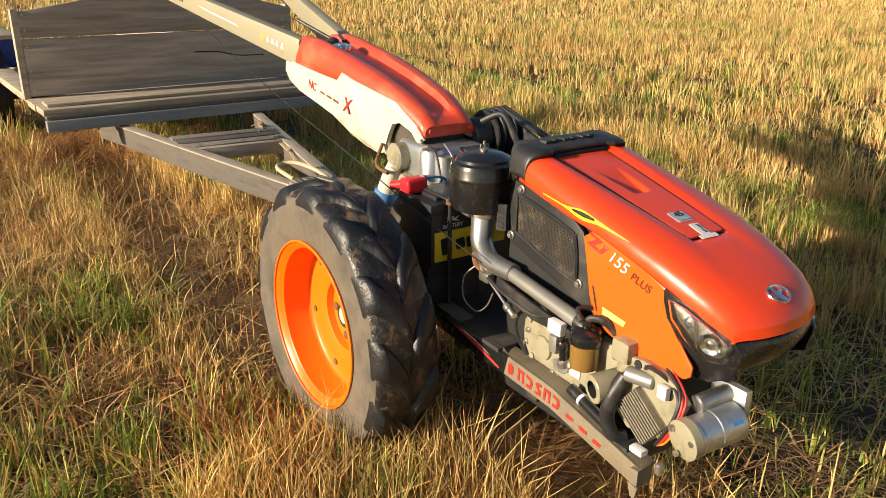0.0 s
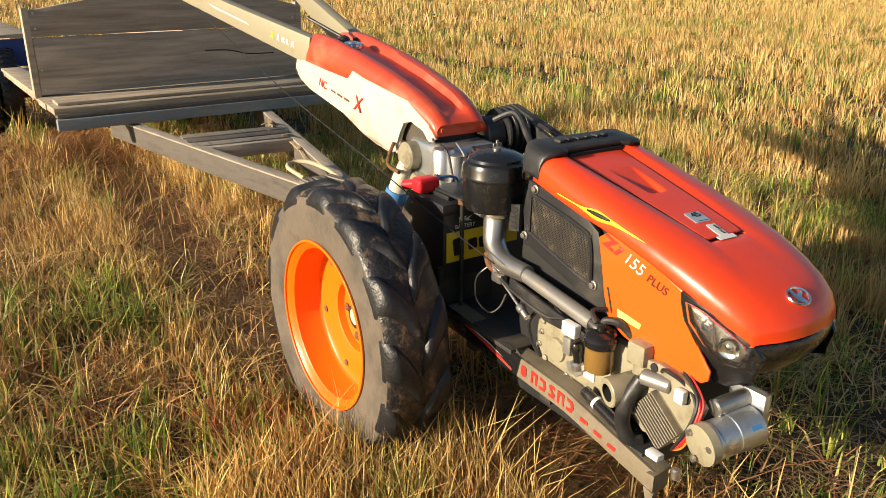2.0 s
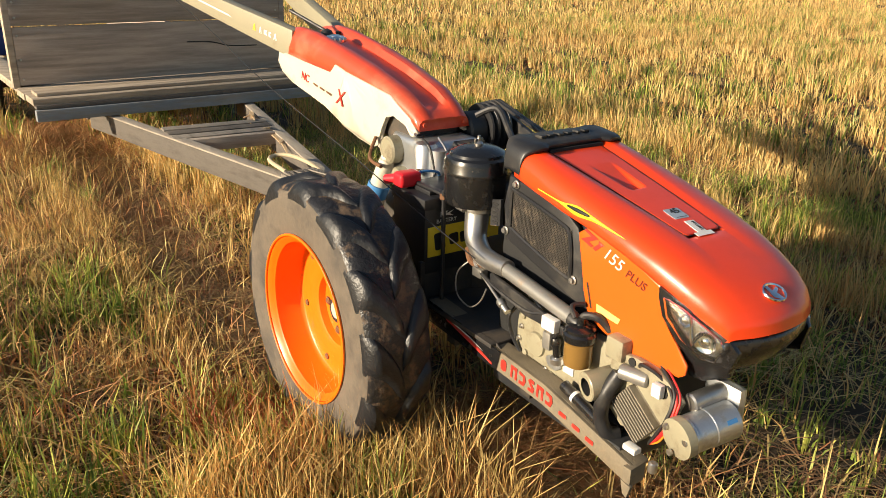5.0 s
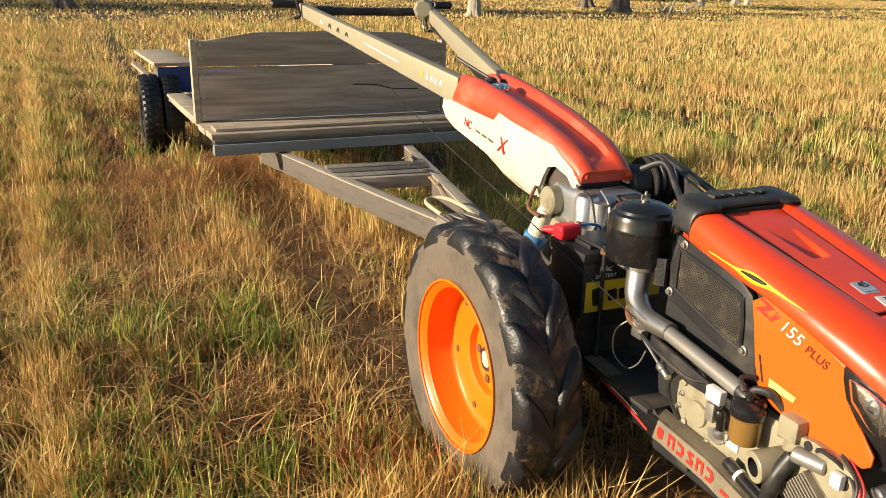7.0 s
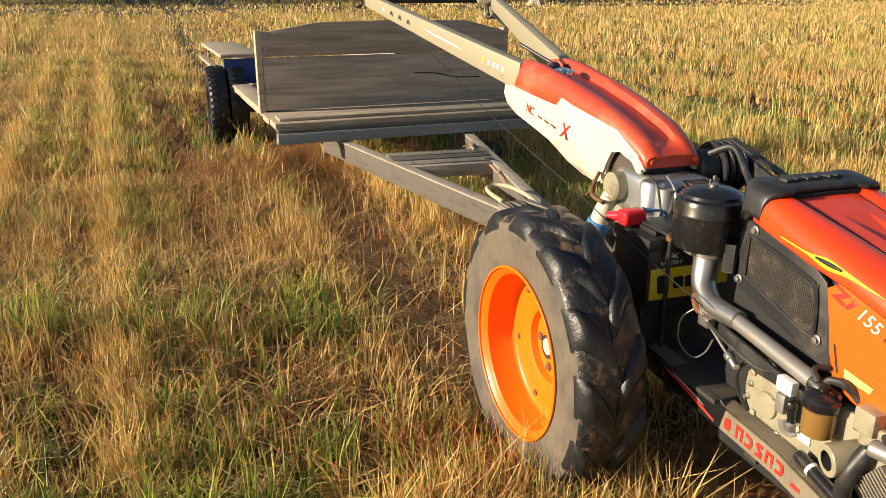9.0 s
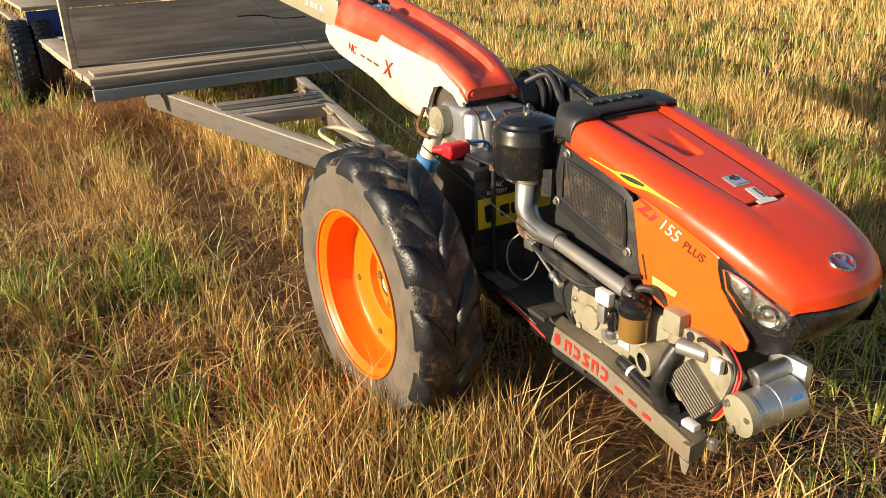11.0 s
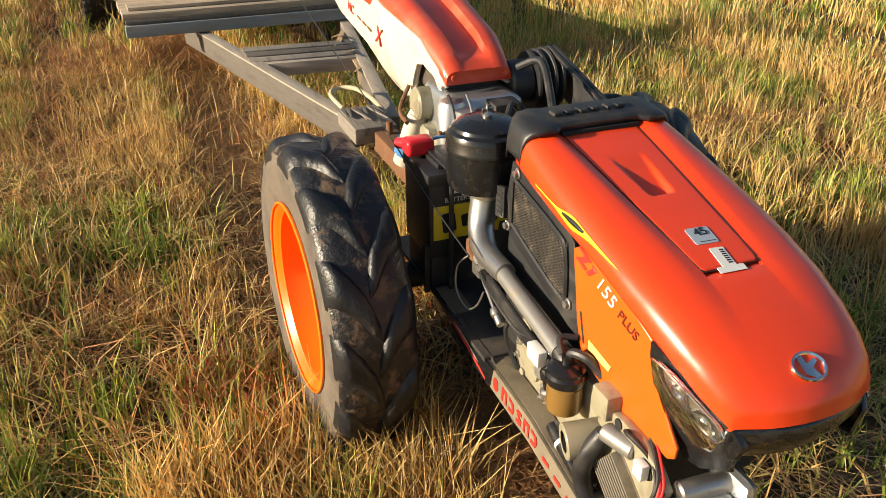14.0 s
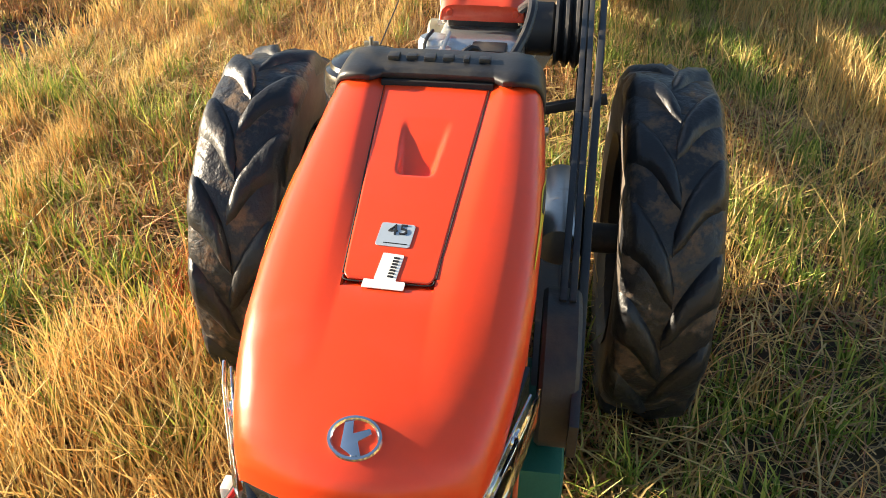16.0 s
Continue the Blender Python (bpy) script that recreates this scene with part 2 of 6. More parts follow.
def merge(bm, b):
    if bm is None:
        return b
    me = bpy.data.meshes.new("tmp")
    b.to_mesh(me)
    b.free()
    bm.from_mesh(me)
    bpy.data.meshes.remove(me)
    return bm


def frame_of(a, b, up=(0, 0, 1)):
    a, b = Vector(a), Vector(b)
    d = (b - a).normalized()
    u = Vector(up)
    if abs(d.dot(u)) > 0.97:
        u = Vector((0, 1, 0))
    s = d.cross(u).normalized()
    return a, b, d, s, s.cross(d)


def beam(a, b, w, h, bevel=0.004, bm=None, w2=None, h2=None, up=(0, 0, 1)):
    """A bar of rectangular section from a to b, tapered to w2 x h2."""
    a, b, d, s, u = frame_of(a, b, up)
    t = bmesh.new()
    rings = []
    for p, ww, hh in ((a, w, h), (b, w2 or w, h2 or h)):
        rings.append([t.verts.new(p + s * (i * ww / 2) + u * (j * hh / 2)) for i, j in ((-1, -1), (1, -1), (1, 1), (-1, 1))])
    for i in range(4):
        t.faces.new((rings[0][i], rings[0][(i + 1) % 4], rings[1][(i + 1) % 4], rings[1][i]))
    t.faces.new(rings[0][::-1])
    t.faces.new(rings[1])
    if bevel:
        bmesh.ops.bevel(t, geom=t.edges[:], offset=bevel, segments=2, affect="EDGES", profile=0.6)
    return merge(bm, t)


def lathe(profile, origin, axis, seg=32, bm=None, caps=True):
    """Turn a profile of (radius, height along the axis) round the axis."""
    o, _, d, s, u = frame_of(origin, Vector(origin) + Vector(axis))
    b = bm or bmesh.new()
    rings = []
    for r, h in profile:
        if r < 1e-5:
            rings.append([b.verts.new(o + d * h)])
        else:
            rings.append([b.verts.new(o + d * h + (s * math.cos(k * math.tau / seg) + u * math.sin(k * math.tau / seg)) * r) for k in range(seg)])
    for p, q in zip(rings, rings[1:]):
        for k in range(seg):
            j = (k + 1) % seg
            if len(p) == 1 and len(q) == 1:
                continue
            if len(p) == 1:
                b.faces.new((p[0], q[j], q[k]))
            elif len(q) == 1:
                b.faces.new((p[k], p[j], q[0]))
            else:
                b.faces.new((p[k], p[j], q[j], q[k]))
    if caps:
        for ring in (rings[0], rings[-1]):
            if len(ring) > 1:
                b.faces.new(ring)
    return b


def rod(a, b, r, r2=None, seg=20, bm=None, edge=0.0):
    length = (Vector(b) - Vector(a)).length
    r2 = r if r2 is None else r2
    prof = [(r, 0), (r2, length)] if not edge else [(r - edge, 0), (r, edge), (r2, length - edge), (r2 - edge, length)]
    return lathe(prof, a, Vector(b) - Vector(a), seg, bm)


def smooth_line(pts, n=6):
    pts = [Vector(p) for p in pts]
    out = []
    for i in range(len(pts) - 1):
        p0, p1, p2, p3 = pts[max(i - 1, 0)], pts[i], pts[i + 1], pts[min(i + 2, len(pts) - 1)]
        for k in range(n):
            t = k / n
            out.append(0.5 * (2 * p1 + (p2 - p0) * t + (2 * p0 - 5 * p1 + 4 * p2 - p3) * t * t + (3 * p1 - p0 - 3 * p2 + p3) * t ** 3))
    return out + [pts[-1]]


def hose(pts, r, seg=8, bm=None, n=6, radii=None):
    """A round hose, wire or pipe along a smooth line."""
    line = smooth_line(pts, n)
    b = bm or bmesh.new()
    rings, u = [], None
    for i, p in enumerate(line):
        d = (line[min(i + 1, len(line) - 1)] - line[max(i - 1, 0)]).normalized()
        if u is None:
            u = d.orthogonal().normalized()
        u = (u - d * u.dot(d)).normalized()
        v = d.cross(u)
        rr = r if radii is None else radii[0] + (radii[1] - radii[0]) * i / (len(line) - 1)
        rings.append([b.verts.new(p + (u * math.cos(k * math.tau / seg) + v * math.sin(k * math.tau / seg)) * rr) for k in range(seg)])
    for p, q in zip(rings, rings[1:]):
        for k in range(seg):
            b.faces.new((p[k], p[(k + 1) % seg], q[(k + 1) % seg], q[k]))
    b.faces.new(rings[0])
    b.faces.new(rings[-1])
    return b


def plate(outline, x0, x1, bevel=0.002, bm=None, axis="x"):
    """A flat plate from an outline of (y, z), thick from x0 to x1 (axis y: outline of (x, z); axis z: of (x, y))."""
    put = {"x": lambda a, b, c: (c, a, b), "y": lambda a, b, c: (a, c, b), "z": lambda a, b, c: (a, b, c)}[axis]
    t = bmesh.new()
    lo = [t.verts.new(put(a, b, x0)) for a, b in outline]
    hi = [t.verts.new(put(a, b, x1)) for a, b in outline]
    n = len(outline)
    t.faces.new(lo[::-1])
    t.faces.new(hi)
    for i in range(n):
        t.faces.new((lo[i], lo[(i + 1) % n], hi[(i + 1) % n], hi[i]))
    if bevel:
        bmesh.ops.bevel(t, geom=t.edges[:], offset=bevel, segments=2, affect="EDGES", profile=0.6)
    return merge(bm, t)


def rounded(w, h, r, n=4):
    """A rounded rectangle about the origin."""
    pts = []
    for cx, cy, a0 in ((w / 2 - r, h / 2 - r, 0), (-w / 2 + r, h / 2 - r, 90), (-w / 2 + r, -h / 2 + r, 180), (w / 2 - r, -h / 2 + r, 270)):
        for k in range(n + 1):
            a = radians(a0 + 90 * k / n)
            pts.append((cx + r * math.cos(a), cy + r * math.sin(a)))
    return pts


def grid(rows, bm=None):
    """A sheet through rows of points."""
    b = bm or bmesh.new()
    vs = [[b.verts.new(p) for p in row] for row in rows]
    for r, q in zip(vs, vs[1:]):
        for i in range(len(r) - 1):
            b.faces.new((r[i], r[i + 1], q[i + 1], q[i]))
    return b


def thick(ob, t, offset=-1.0):
    m = ob.modifiers.new("thickness", "SOLIDIFY")
    m.thickness, m.offset = t, offset
    return ob


def lerp_table(table, v):
    """Smooth value at v from rows of (key, value), keys rising."""
    if v <= table[0][0]:
        return table[0][1]
    for (a, p), (b, q) in zip(table, table[1:]):
        if v <= b:
            return p + (q - p) * (v - a) / (b - a)
    return table[-1][1]


def lettering(text, size, m, mat, parent, name="lettering", depth=0.0006, shear=0.0, label=""):
    """Words in the built-in font, as a mesh; m takes the text's x and y to their place."""
    cu = bpy.data.curves.new("text", "FONT")
    cu.body, cu.size, cu.extrude, cu.shear, cu.align_x, cu.align_y = text, size, depth, shear, "CENTER", "CENTER"
    tmp = new("tmp_text", cu)
    me = bpy.data.meshes.new_from_object(tmp.evaluated_get(bpy.context.evaluated_depsgraph_get()))
    bpy.data.objects.remove(tmp)
    me.transform(m)
    me.materials.clear()
    me.materials.append(mat)
    ob = new(name, me)
    ob.parent = parent
    if parent.type == "EMPTY":
        ob.location = -parent.location
    return tagged(ob, label)


def axes(o, x, y):
    """A matrix with its origin at o and its x and y along the ways given."""
    x = Vector(x).normalized()
    y = (Vector(y) - x * Vector(y).dot(x)).normalized()
    z = x.cross(y)
    return Matrix(((x.x, y.x, z.x, o[0]), (x.y, y.y, z.y, o[1]), (x.z, y.z, z.z, o[2]), (0, 0, 0, 1)))


def decal(outline, m, mat, parent, name, label="", t=0.0005):
    """A thin sticker of that outline on the plane of m."""
    bm = plate(outline, -t, t, 0, axis="z")
    bm.transform(m)
    return part(name, bm, mat, parent, label, smooth=False)


# ---- ground ----
def ground_height(x, y):
    """Height of the field; works on numbers and arrays."""
    s = np.sin
    near = np.exp(-(np.asarray(x) ** 2 + (np.asarray(y) - 1) ** 2) / 900.0)
    h = 0.016 * s(2.1 * x + 0.7 * y) + 0.013 * s(3.3 * y - 1.2 * x + 1) + 0.008 * s(6.1 * x + 5.2 * y) + 0.03 * s(0.45 * x + 0.3 * y + 2) * (1 - near)
    rut = np.exp(-((x + 0.43) / 0.15) ** 2) * (0.5 + 0.5 * np.tanh((y - 0.3) * 3)) * (0.5 - 0.5 * np.tanh((y - 40) * 0.25))
    mound = 0.05 * np.exp(-(((x + 0.16) / 0.22) ** 2 + ((y + 0.52) / 0.20) ** 2))
    return GROUND + h - 0.035 * rut + mound


def field():
    k = np.linspace(-1, 1, 221)
    far = np.sign(k) * (np.sinh(np.abs(k) * 8.2) / math.sinh(8.2)) * 2500
    bm = bmesh.new()
    grid([[(float(x), float(y) + 0.5, float(ground_height(x, y + 0.5))) for x in far] for y in far], bm)
    return solid("ground", bm, SOIL, "brown stubble field soil under dry grass", "ground", kind="structure")


field()


# ---- walking tractor ----
tractor = thing("walking_tractor", (0, -0.3, GROUND), "orange two-wheel walking tractor with khaki engine parked on stubble", "tractor")
HOOD = [  # y at the side, bulge of the middle, half width, middle height, crease height, ridge
    (-0.47, 0.000, 0.163, 0.836, 0.774, 0.011),
    (-0.56, 0.000, 0.170, 0.817, 0.758, 0.010),
    (-0.66, 0.000, 0.174, 0.795, 0.740, 0.009),
    (-0.76, 0.000, 0.175, 0.773, 0.725, 0.007),
    (-0.86, 0.002, 0.173, 0.750, 0.700, 0.005),
    (-0.94, 0.005, 0.168, 0.729, 0.674, 0.003),
    (-1.00, 0.010, 0.160, 0.707, 0.650, 0.001),
    (-1.05, 0.018, 0.149, 0.683, 0.626, 0.000),
    (-1.08, 0.026, 0.139, 0.658, 0.612, 0.000),
    (-1.096, 0.032, 0.131, 0.632, 0.602, 0.000),
    (-1.100, 0.034, 0.128, 0.606, 0.597, 0.000),
]


def lid_half(y):
    return lerp_table([(-0.905, 0.055), (-0.515, 0.081)], y)


def hood_row(y, bulge, w, zc, zs, ridge, lift=0.0):
    lid = lid_half(y)
    half = []
    for x, dz in ((0, 0), (0.5 * lid, 0), (lid - 0.0025, 0), (lid, 0), (lid + 0.004, 0.1 * ridge), (lid + 0.018, 0.85 * ridge), (lid + 0.03, ridge)):
        half.append((x, zc + dz - 0.006 * (x / w) ** 2))
    x0, z0 = half[-1]
    for f in (0.2, 0.4, 0.55, 0.7, 0.82, 0.91, 0.97, 1.0):
        a = f * math.pi / 2
        half.append((x0 + (w - x0) * math.sin(a) ** 0.62, zs + (z0 - zs) * (math.cos(a) ** 0.72 if f < 1 else 0)))
    if -0.901 < y < -0.50:
        half[:3] = [(x, z - 0.017) for x, z in half[:3]]
    line = [(-x, z) for x, z in half[:0:-1]] + half
    return [(x, y - bulge * (1 - (x / w) ** 2), z + lift) for x, z in line]


def hood_table(y):
    for a, b in zip(HOOD, HOOD[1:]):
        if b[0] <= y <= a[0]:
            f = (y - a[0]) / (b[0] - a[0])
            return [p + (q - p) * f for p, q in zip(a, b)]
    return list(HOOD[0])


rows = []
for a, b in zip(HOOD, HOOD[1:]):
    for k in range(3):
        rows.append(hood_row(*[p + (q - p) * k / 3 for p, q in zip(a, b)]))
rows.append(hood_row(*HOOD[-1]))
last = rows[-1]
rows.append([(x * 0.96, y + 0.012, z - 0.006) for x, y, z in last])
hood = part("hood", grid(rows), RED, tractor, "glossy orange-red engine hood with raised ridges", angle=50)
thick(hood, 0.004)


def on_hood(x, y, lift=0.001):
    t = hood_table(y)
    return Vector((x, y - t[1] * (1 - (x / t[2]) ** 2), t[3] - 0.006 * (x / t[2]) ** 2 + lift))


def hood_side(y, z):
    """Half width of the hood's flank at a height over the crease."""
    half = [p for p in hood_row(*hood_table(y)) if p[0] > lid_half(y) + 0.029]
    return lerp_table(sorted((p[2], p[0]) for p in half), z)


# lid: a thin raised panel between dark seams
def scoop_depth(x, y):
    """Depth of the finger scoop pressed into the lid."""
    if not -0.716 < y < -0.590:
        return 0.0
    half = 0.037 - 0.012 * (-0.59 - y) / 0.12
    along = min(1.0, (-0.590 - y) / 0.11) * min(1.0, (y + 0.716) / 0.007)
    return 0.0125 * along * max(0.0, min(1.0, (half - abs(x)) / 0.007))


lid_rows = []
for k in range(81):
    y = -0.505 - 0.398 * k / 80
    h = lid_half(y) - 0.0012 - (0.006 if k == 80 else 0.002 if k == 79 else 0)
    lid_rows.append([tuple(on_hood(h * i / 22, y, 0.0010 - scoop_depth(h * i / 22, y))) for i in range(-22, 23)])
lid = part("hood_lid", grid(lid_rows), RED, hood, "smooth red hatch panel with a pressed finger scoop", angle=60)
thick(lid, 0.002)
for s in (-1, 1):
    part("seam", hose([on_hood(s * lid_half(y), y, 0.0005) for y in (-0.5, -0.6, -0.7, -0.8, -0.895)], 0.0009, 5, n=3), DARK, hood)
part("seam", hose([on_hood(x, -0.9055 if abs(x) < 0.05 else -0.898, 0.0005) for x in (-0.054, -0.048, 0, 0.048, 0.054)], 0.0009, 5, n=4), DARK, hood)
# black rear cover with a raised brand plate
cover_rows = []
for y, dz in ((-0.517, -0.004), (-0.516, 0.006), (-0.511, 0.010), (-0.49, 0.012), (-0.45, 0.013), (-0.42, 0.012), (-0.410, 0.008), (-0.407, -0.010)):
    base = hood_row(*HOOD[0])
    row = []
    for x, yy, z in base:
        side = abs(x) / 0.163
        fall = max(0.0, (side - 0.80) / 0.20)
        zz = max(z, 0.8425 - 0.004 * side ** 2) if side < 0.80 else z
        notch = 0.016 if (abs(x) < 0.088 and y < -0.50) else 0.0
        yc = -0.462 + (y + 0.462) * (1 - 0.45 * fall) + notch
        row.append((x * 1.018, yc, zz + dz * 0.8 - 0.21 * (yc + 0.462) * -0.4 + 0.002))
    cover_rows.append(row)
cover = part("rear_cover", grid(cover_rows), BLACK, tractor, "dusty black plastic top cover", angle=45)
thick(cover, 0.005)
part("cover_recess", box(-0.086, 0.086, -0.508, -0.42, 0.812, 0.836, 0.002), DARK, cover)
for i, (w, h) in enumerate(((0.018, 0.024), (0.017, 0.017), (0.018, 0.024), (0.017, 0.017), (0.009, 0.023), (0.018, 0.017))):
    x = -0.074 + 0.0285 * i
    part("embossed_mark", box(x - w / 2, x + w / 2, -0.456 - h / 2, -0.456 + h / 2, 0.8535, 0.8610, 0.002), BLACK, cover)

# engine body behind the panels: near-black fill boxes, the dark inside put into colour
engine = part("engine_block", box(-0.150, 0.120, -0.93, -0.42, 0.30, 0.60, 0.012), DARK, tractor, "near-black fill box for the engine under the hood")
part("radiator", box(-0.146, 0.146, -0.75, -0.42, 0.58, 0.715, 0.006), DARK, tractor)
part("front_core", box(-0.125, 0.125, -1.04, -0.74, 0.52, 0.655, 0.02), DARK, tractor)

PX = -0.168
for s in (1, -1):  # both sides alike
    X = PX * s
    side = part("side_panel", plate([(-0.710, 0.706), (-0.743, 0.728), (-0.804, 0.716), (-0.881, 0.691), (-0.952, 0.668), (-0.951, 0.645), (-0.965, 0.606), (-1.003, 0.570), (-1.042, 0.530), (-1.040, 0.508),
                                     (-1.024, 0.496), (-0.984, 0.495), (-0.922, 0.493), (-0.865, 0.496), (-0.804, 0.508), (-0.758, 0.529), (-0.742, 0.579), (-0.728, 0.642), (-0.715, 0.691)], X, X * 0.965, 0.003), ORANGE, tractor, "bright orange side panel with printed letters")
    scr = part("screen_frame", plate([(-0.455, 0.772), (-0.572, 0.752), (-0.671, 0.730), (-0.702, 0.712), (-0.718, 0.665), (-0.746, 0.539), (-0.705, 0.540), (-0.453, 0.608), (-0.436, 0.691)], X * 0.965, X * 0.90, 0.003), BLACK, tractor,
               "black radiator screen frame")
    rim_pts = [(X * 0.985, y, z) for y, z in ((-0.470, 0.742), (-0.56, 0.726), (-0.644, 0.709), (-0.681, 0.690), (-0.692, 0.600), (-0.680, 0.588), (-0.60, 0.605), (-0.480, 0.640), (-0.468, 0.652), (-0.470, 0.742))]
    part("screen_rim", hose(rim_pts, 0.005, 6, n=3), BLACK, scr)
    wires = bmesh.new()

    def inside(y, z):
        top = 0.738 - (-0.470 - y) * 0.16
        low = 0.644 - (-0.473 - y) * 0.28
        return -0.688 < y < -0.474 and low < z < top

    for fam in (1, -1):
        for k in range(-46, 47):
            seg = []
            for i in range(70):
                y = -0.725 + 0.27 * i / 69
                z = 0.675 + fam * (y + 0.59) * 0.62 + k * 0.0062
                if inside(y, z):
                    seg.append((X * 0.98, y, z))
            if len(seg) > 2:
                beam(seg[0], seg[-1], 0.0016, 0.0018, 0, wires)
    part("wire_screen", wires, MESHMETAL, scr, "dusty black wire mesh screen", smooth=False)
    for y, z in ((-0.484, 0.756), (-0.702, 0.588), (-0.450, 0.630)):
        b = lathe([(0.011, 0), (0.011, 0.003), (0.007, 0.004), (0.007, 0.010), (0, 0.011)], (X * 0.97, y, z), (-s, 0, 0), 12)
        part("bolt", b, STEEL, scr)
    part("slot", plate([(-0.749, 0.602), (-0.754, 0.602), (-0.772, 0.547), (-0.767, 0.547)], X * 1.005, X * 0.98, 0), DARK, side)
    if s == 1:
        m = axes((PX - 0.0012, -0.757, 0.700), (0, -1, -0.33), (0, 0.0, 1))
        # stylised two-letter mark
        decal([(-0.030, 0.014), (0.012, 0.014), (-0.010, -0.008), (0.006, -0.008), (0.002, -0.015), (-0.032, -0.015), (-0.008, 0.008), (-0.030, 0.008)], m, INKRED, side, "letter_mark")
        decal([(0.016, 0.012), (0.034, 0.012), (0.028, 0.006), (0.016, -0.014), (0.006, -0.014), (0.018, 0.006)], m, INKRED, side, "letter_mark")
        m = axes((PX - 0.0012, -0.820, 0.680), (0, -1, -0.33), (0, 0.0, 1))
        lettering("155", 0.040, m, INKWHITE, side, shear=0.25)
        m = axes((PX - 0.0012, -0.888, 0.657), (0, -1, -0.26), (0, 0.0, 1))
        lettering("PLUS", 0.027, m, INKMAROON, side, shear=0.2)
        m = axes((PX - 0.0012, -0.820, 0.5525), (0, -1, -0.12), (0, 0.0, 1))
        decal([(-0.035, 0.008), (0.038, 0.008), (0.034, -0.006), (-0.031, -0.010)], m, PALEYELLOW, side, "sticker", "pale yellow warning sticker")
    # slim flame-shaped stripe above the crease
    for mat, lift, wide in ((YELLOW, 0.0014, 1.0), (INKBLACK, 0.0024, 0.42)):
        up, lo = [], []
        for k in range(25):
            y = -0.570 - 0.280 * k / 24
            if mat is INKBLACK and not 8 < k < 16:
                continue
            fat = (0.0030 + 0.017 * math.exp(-((k - 11.5) / 3.2) ** 2) + 0.004 * math.exp(-((k - 16) / 4) ** 2)) * (1 if k < 22 else (24.5 - k) / 3)
            if mat is INKBLACK:
                fat = 0.0075 * math.sin(math.pi * (k - 8) / 8) + 0.0008
            zz = hood_table(y)[4] + 0.013 + 0.018 * k / 24 + (0.002 if mat is INKBLACK else 0)
            up.append((-s * (hood_side(y, zz + fat / 2) + lift), y, zz + fat / 2))
            lo.append((-s * (hood_side(y, zz - fat / 2) + lift), y, zz - fat / 2))
        dec = part("stripe", grid([up, lo]), mat, hood, "yellow and black flame stripe")
        thick(dec, 0.0006, 0)

# nose trim and headlamps
nose_rows = []
for z, grow, back in ((0.603, -0.012, 0.0), (0.595, -0.004, 0.0), (0.580, -0.001, 0.0), (0.556, -0.006, 0.006), (0.530, -0.014, 0.014), (0.510, -0.022, 0.028), (0.503, -0.034, 0.045)):
    row = []
    for k in range(25):
        a = -1 + 2 * k / 24
        x = math.sin(a * math.pi / 2) ** 1 * 0.128
        ax = abs(x) / 0.128
        y = -1.100 - 0.034 * (1 - ax ** 2)
        row.append((x * (1 + grow * 2), y - grow + back, z))
    tail = []
    for k in range(1, 7):
        f = k / 6
        yt = -1.100 + 0.088 * f
        q = (0.603 - z) / 0.1
        zt, zb = 0.577 + 0.022 * f ** 2, 0.503 + (0.004 * f if f < 0.7 else 0.003 + (f - 0.7) * 0.20)
        tail.append((0.1735 - 0.42 * max(0.0, -yt - 0.985) - 0.020 * q ** 2, yt + back * (1 - f), zt + (zb - zt) * q))
    row = [(-x, y, zz) for x, y, zz in tail[::-1]] + row + tail
    nose_rows.append(row)
nose = part("nose_trim", grid(nose_rows), GLOSSBLACK, tractor, "black plastic nose trim", angle=50)
thick(nose, 0.006)
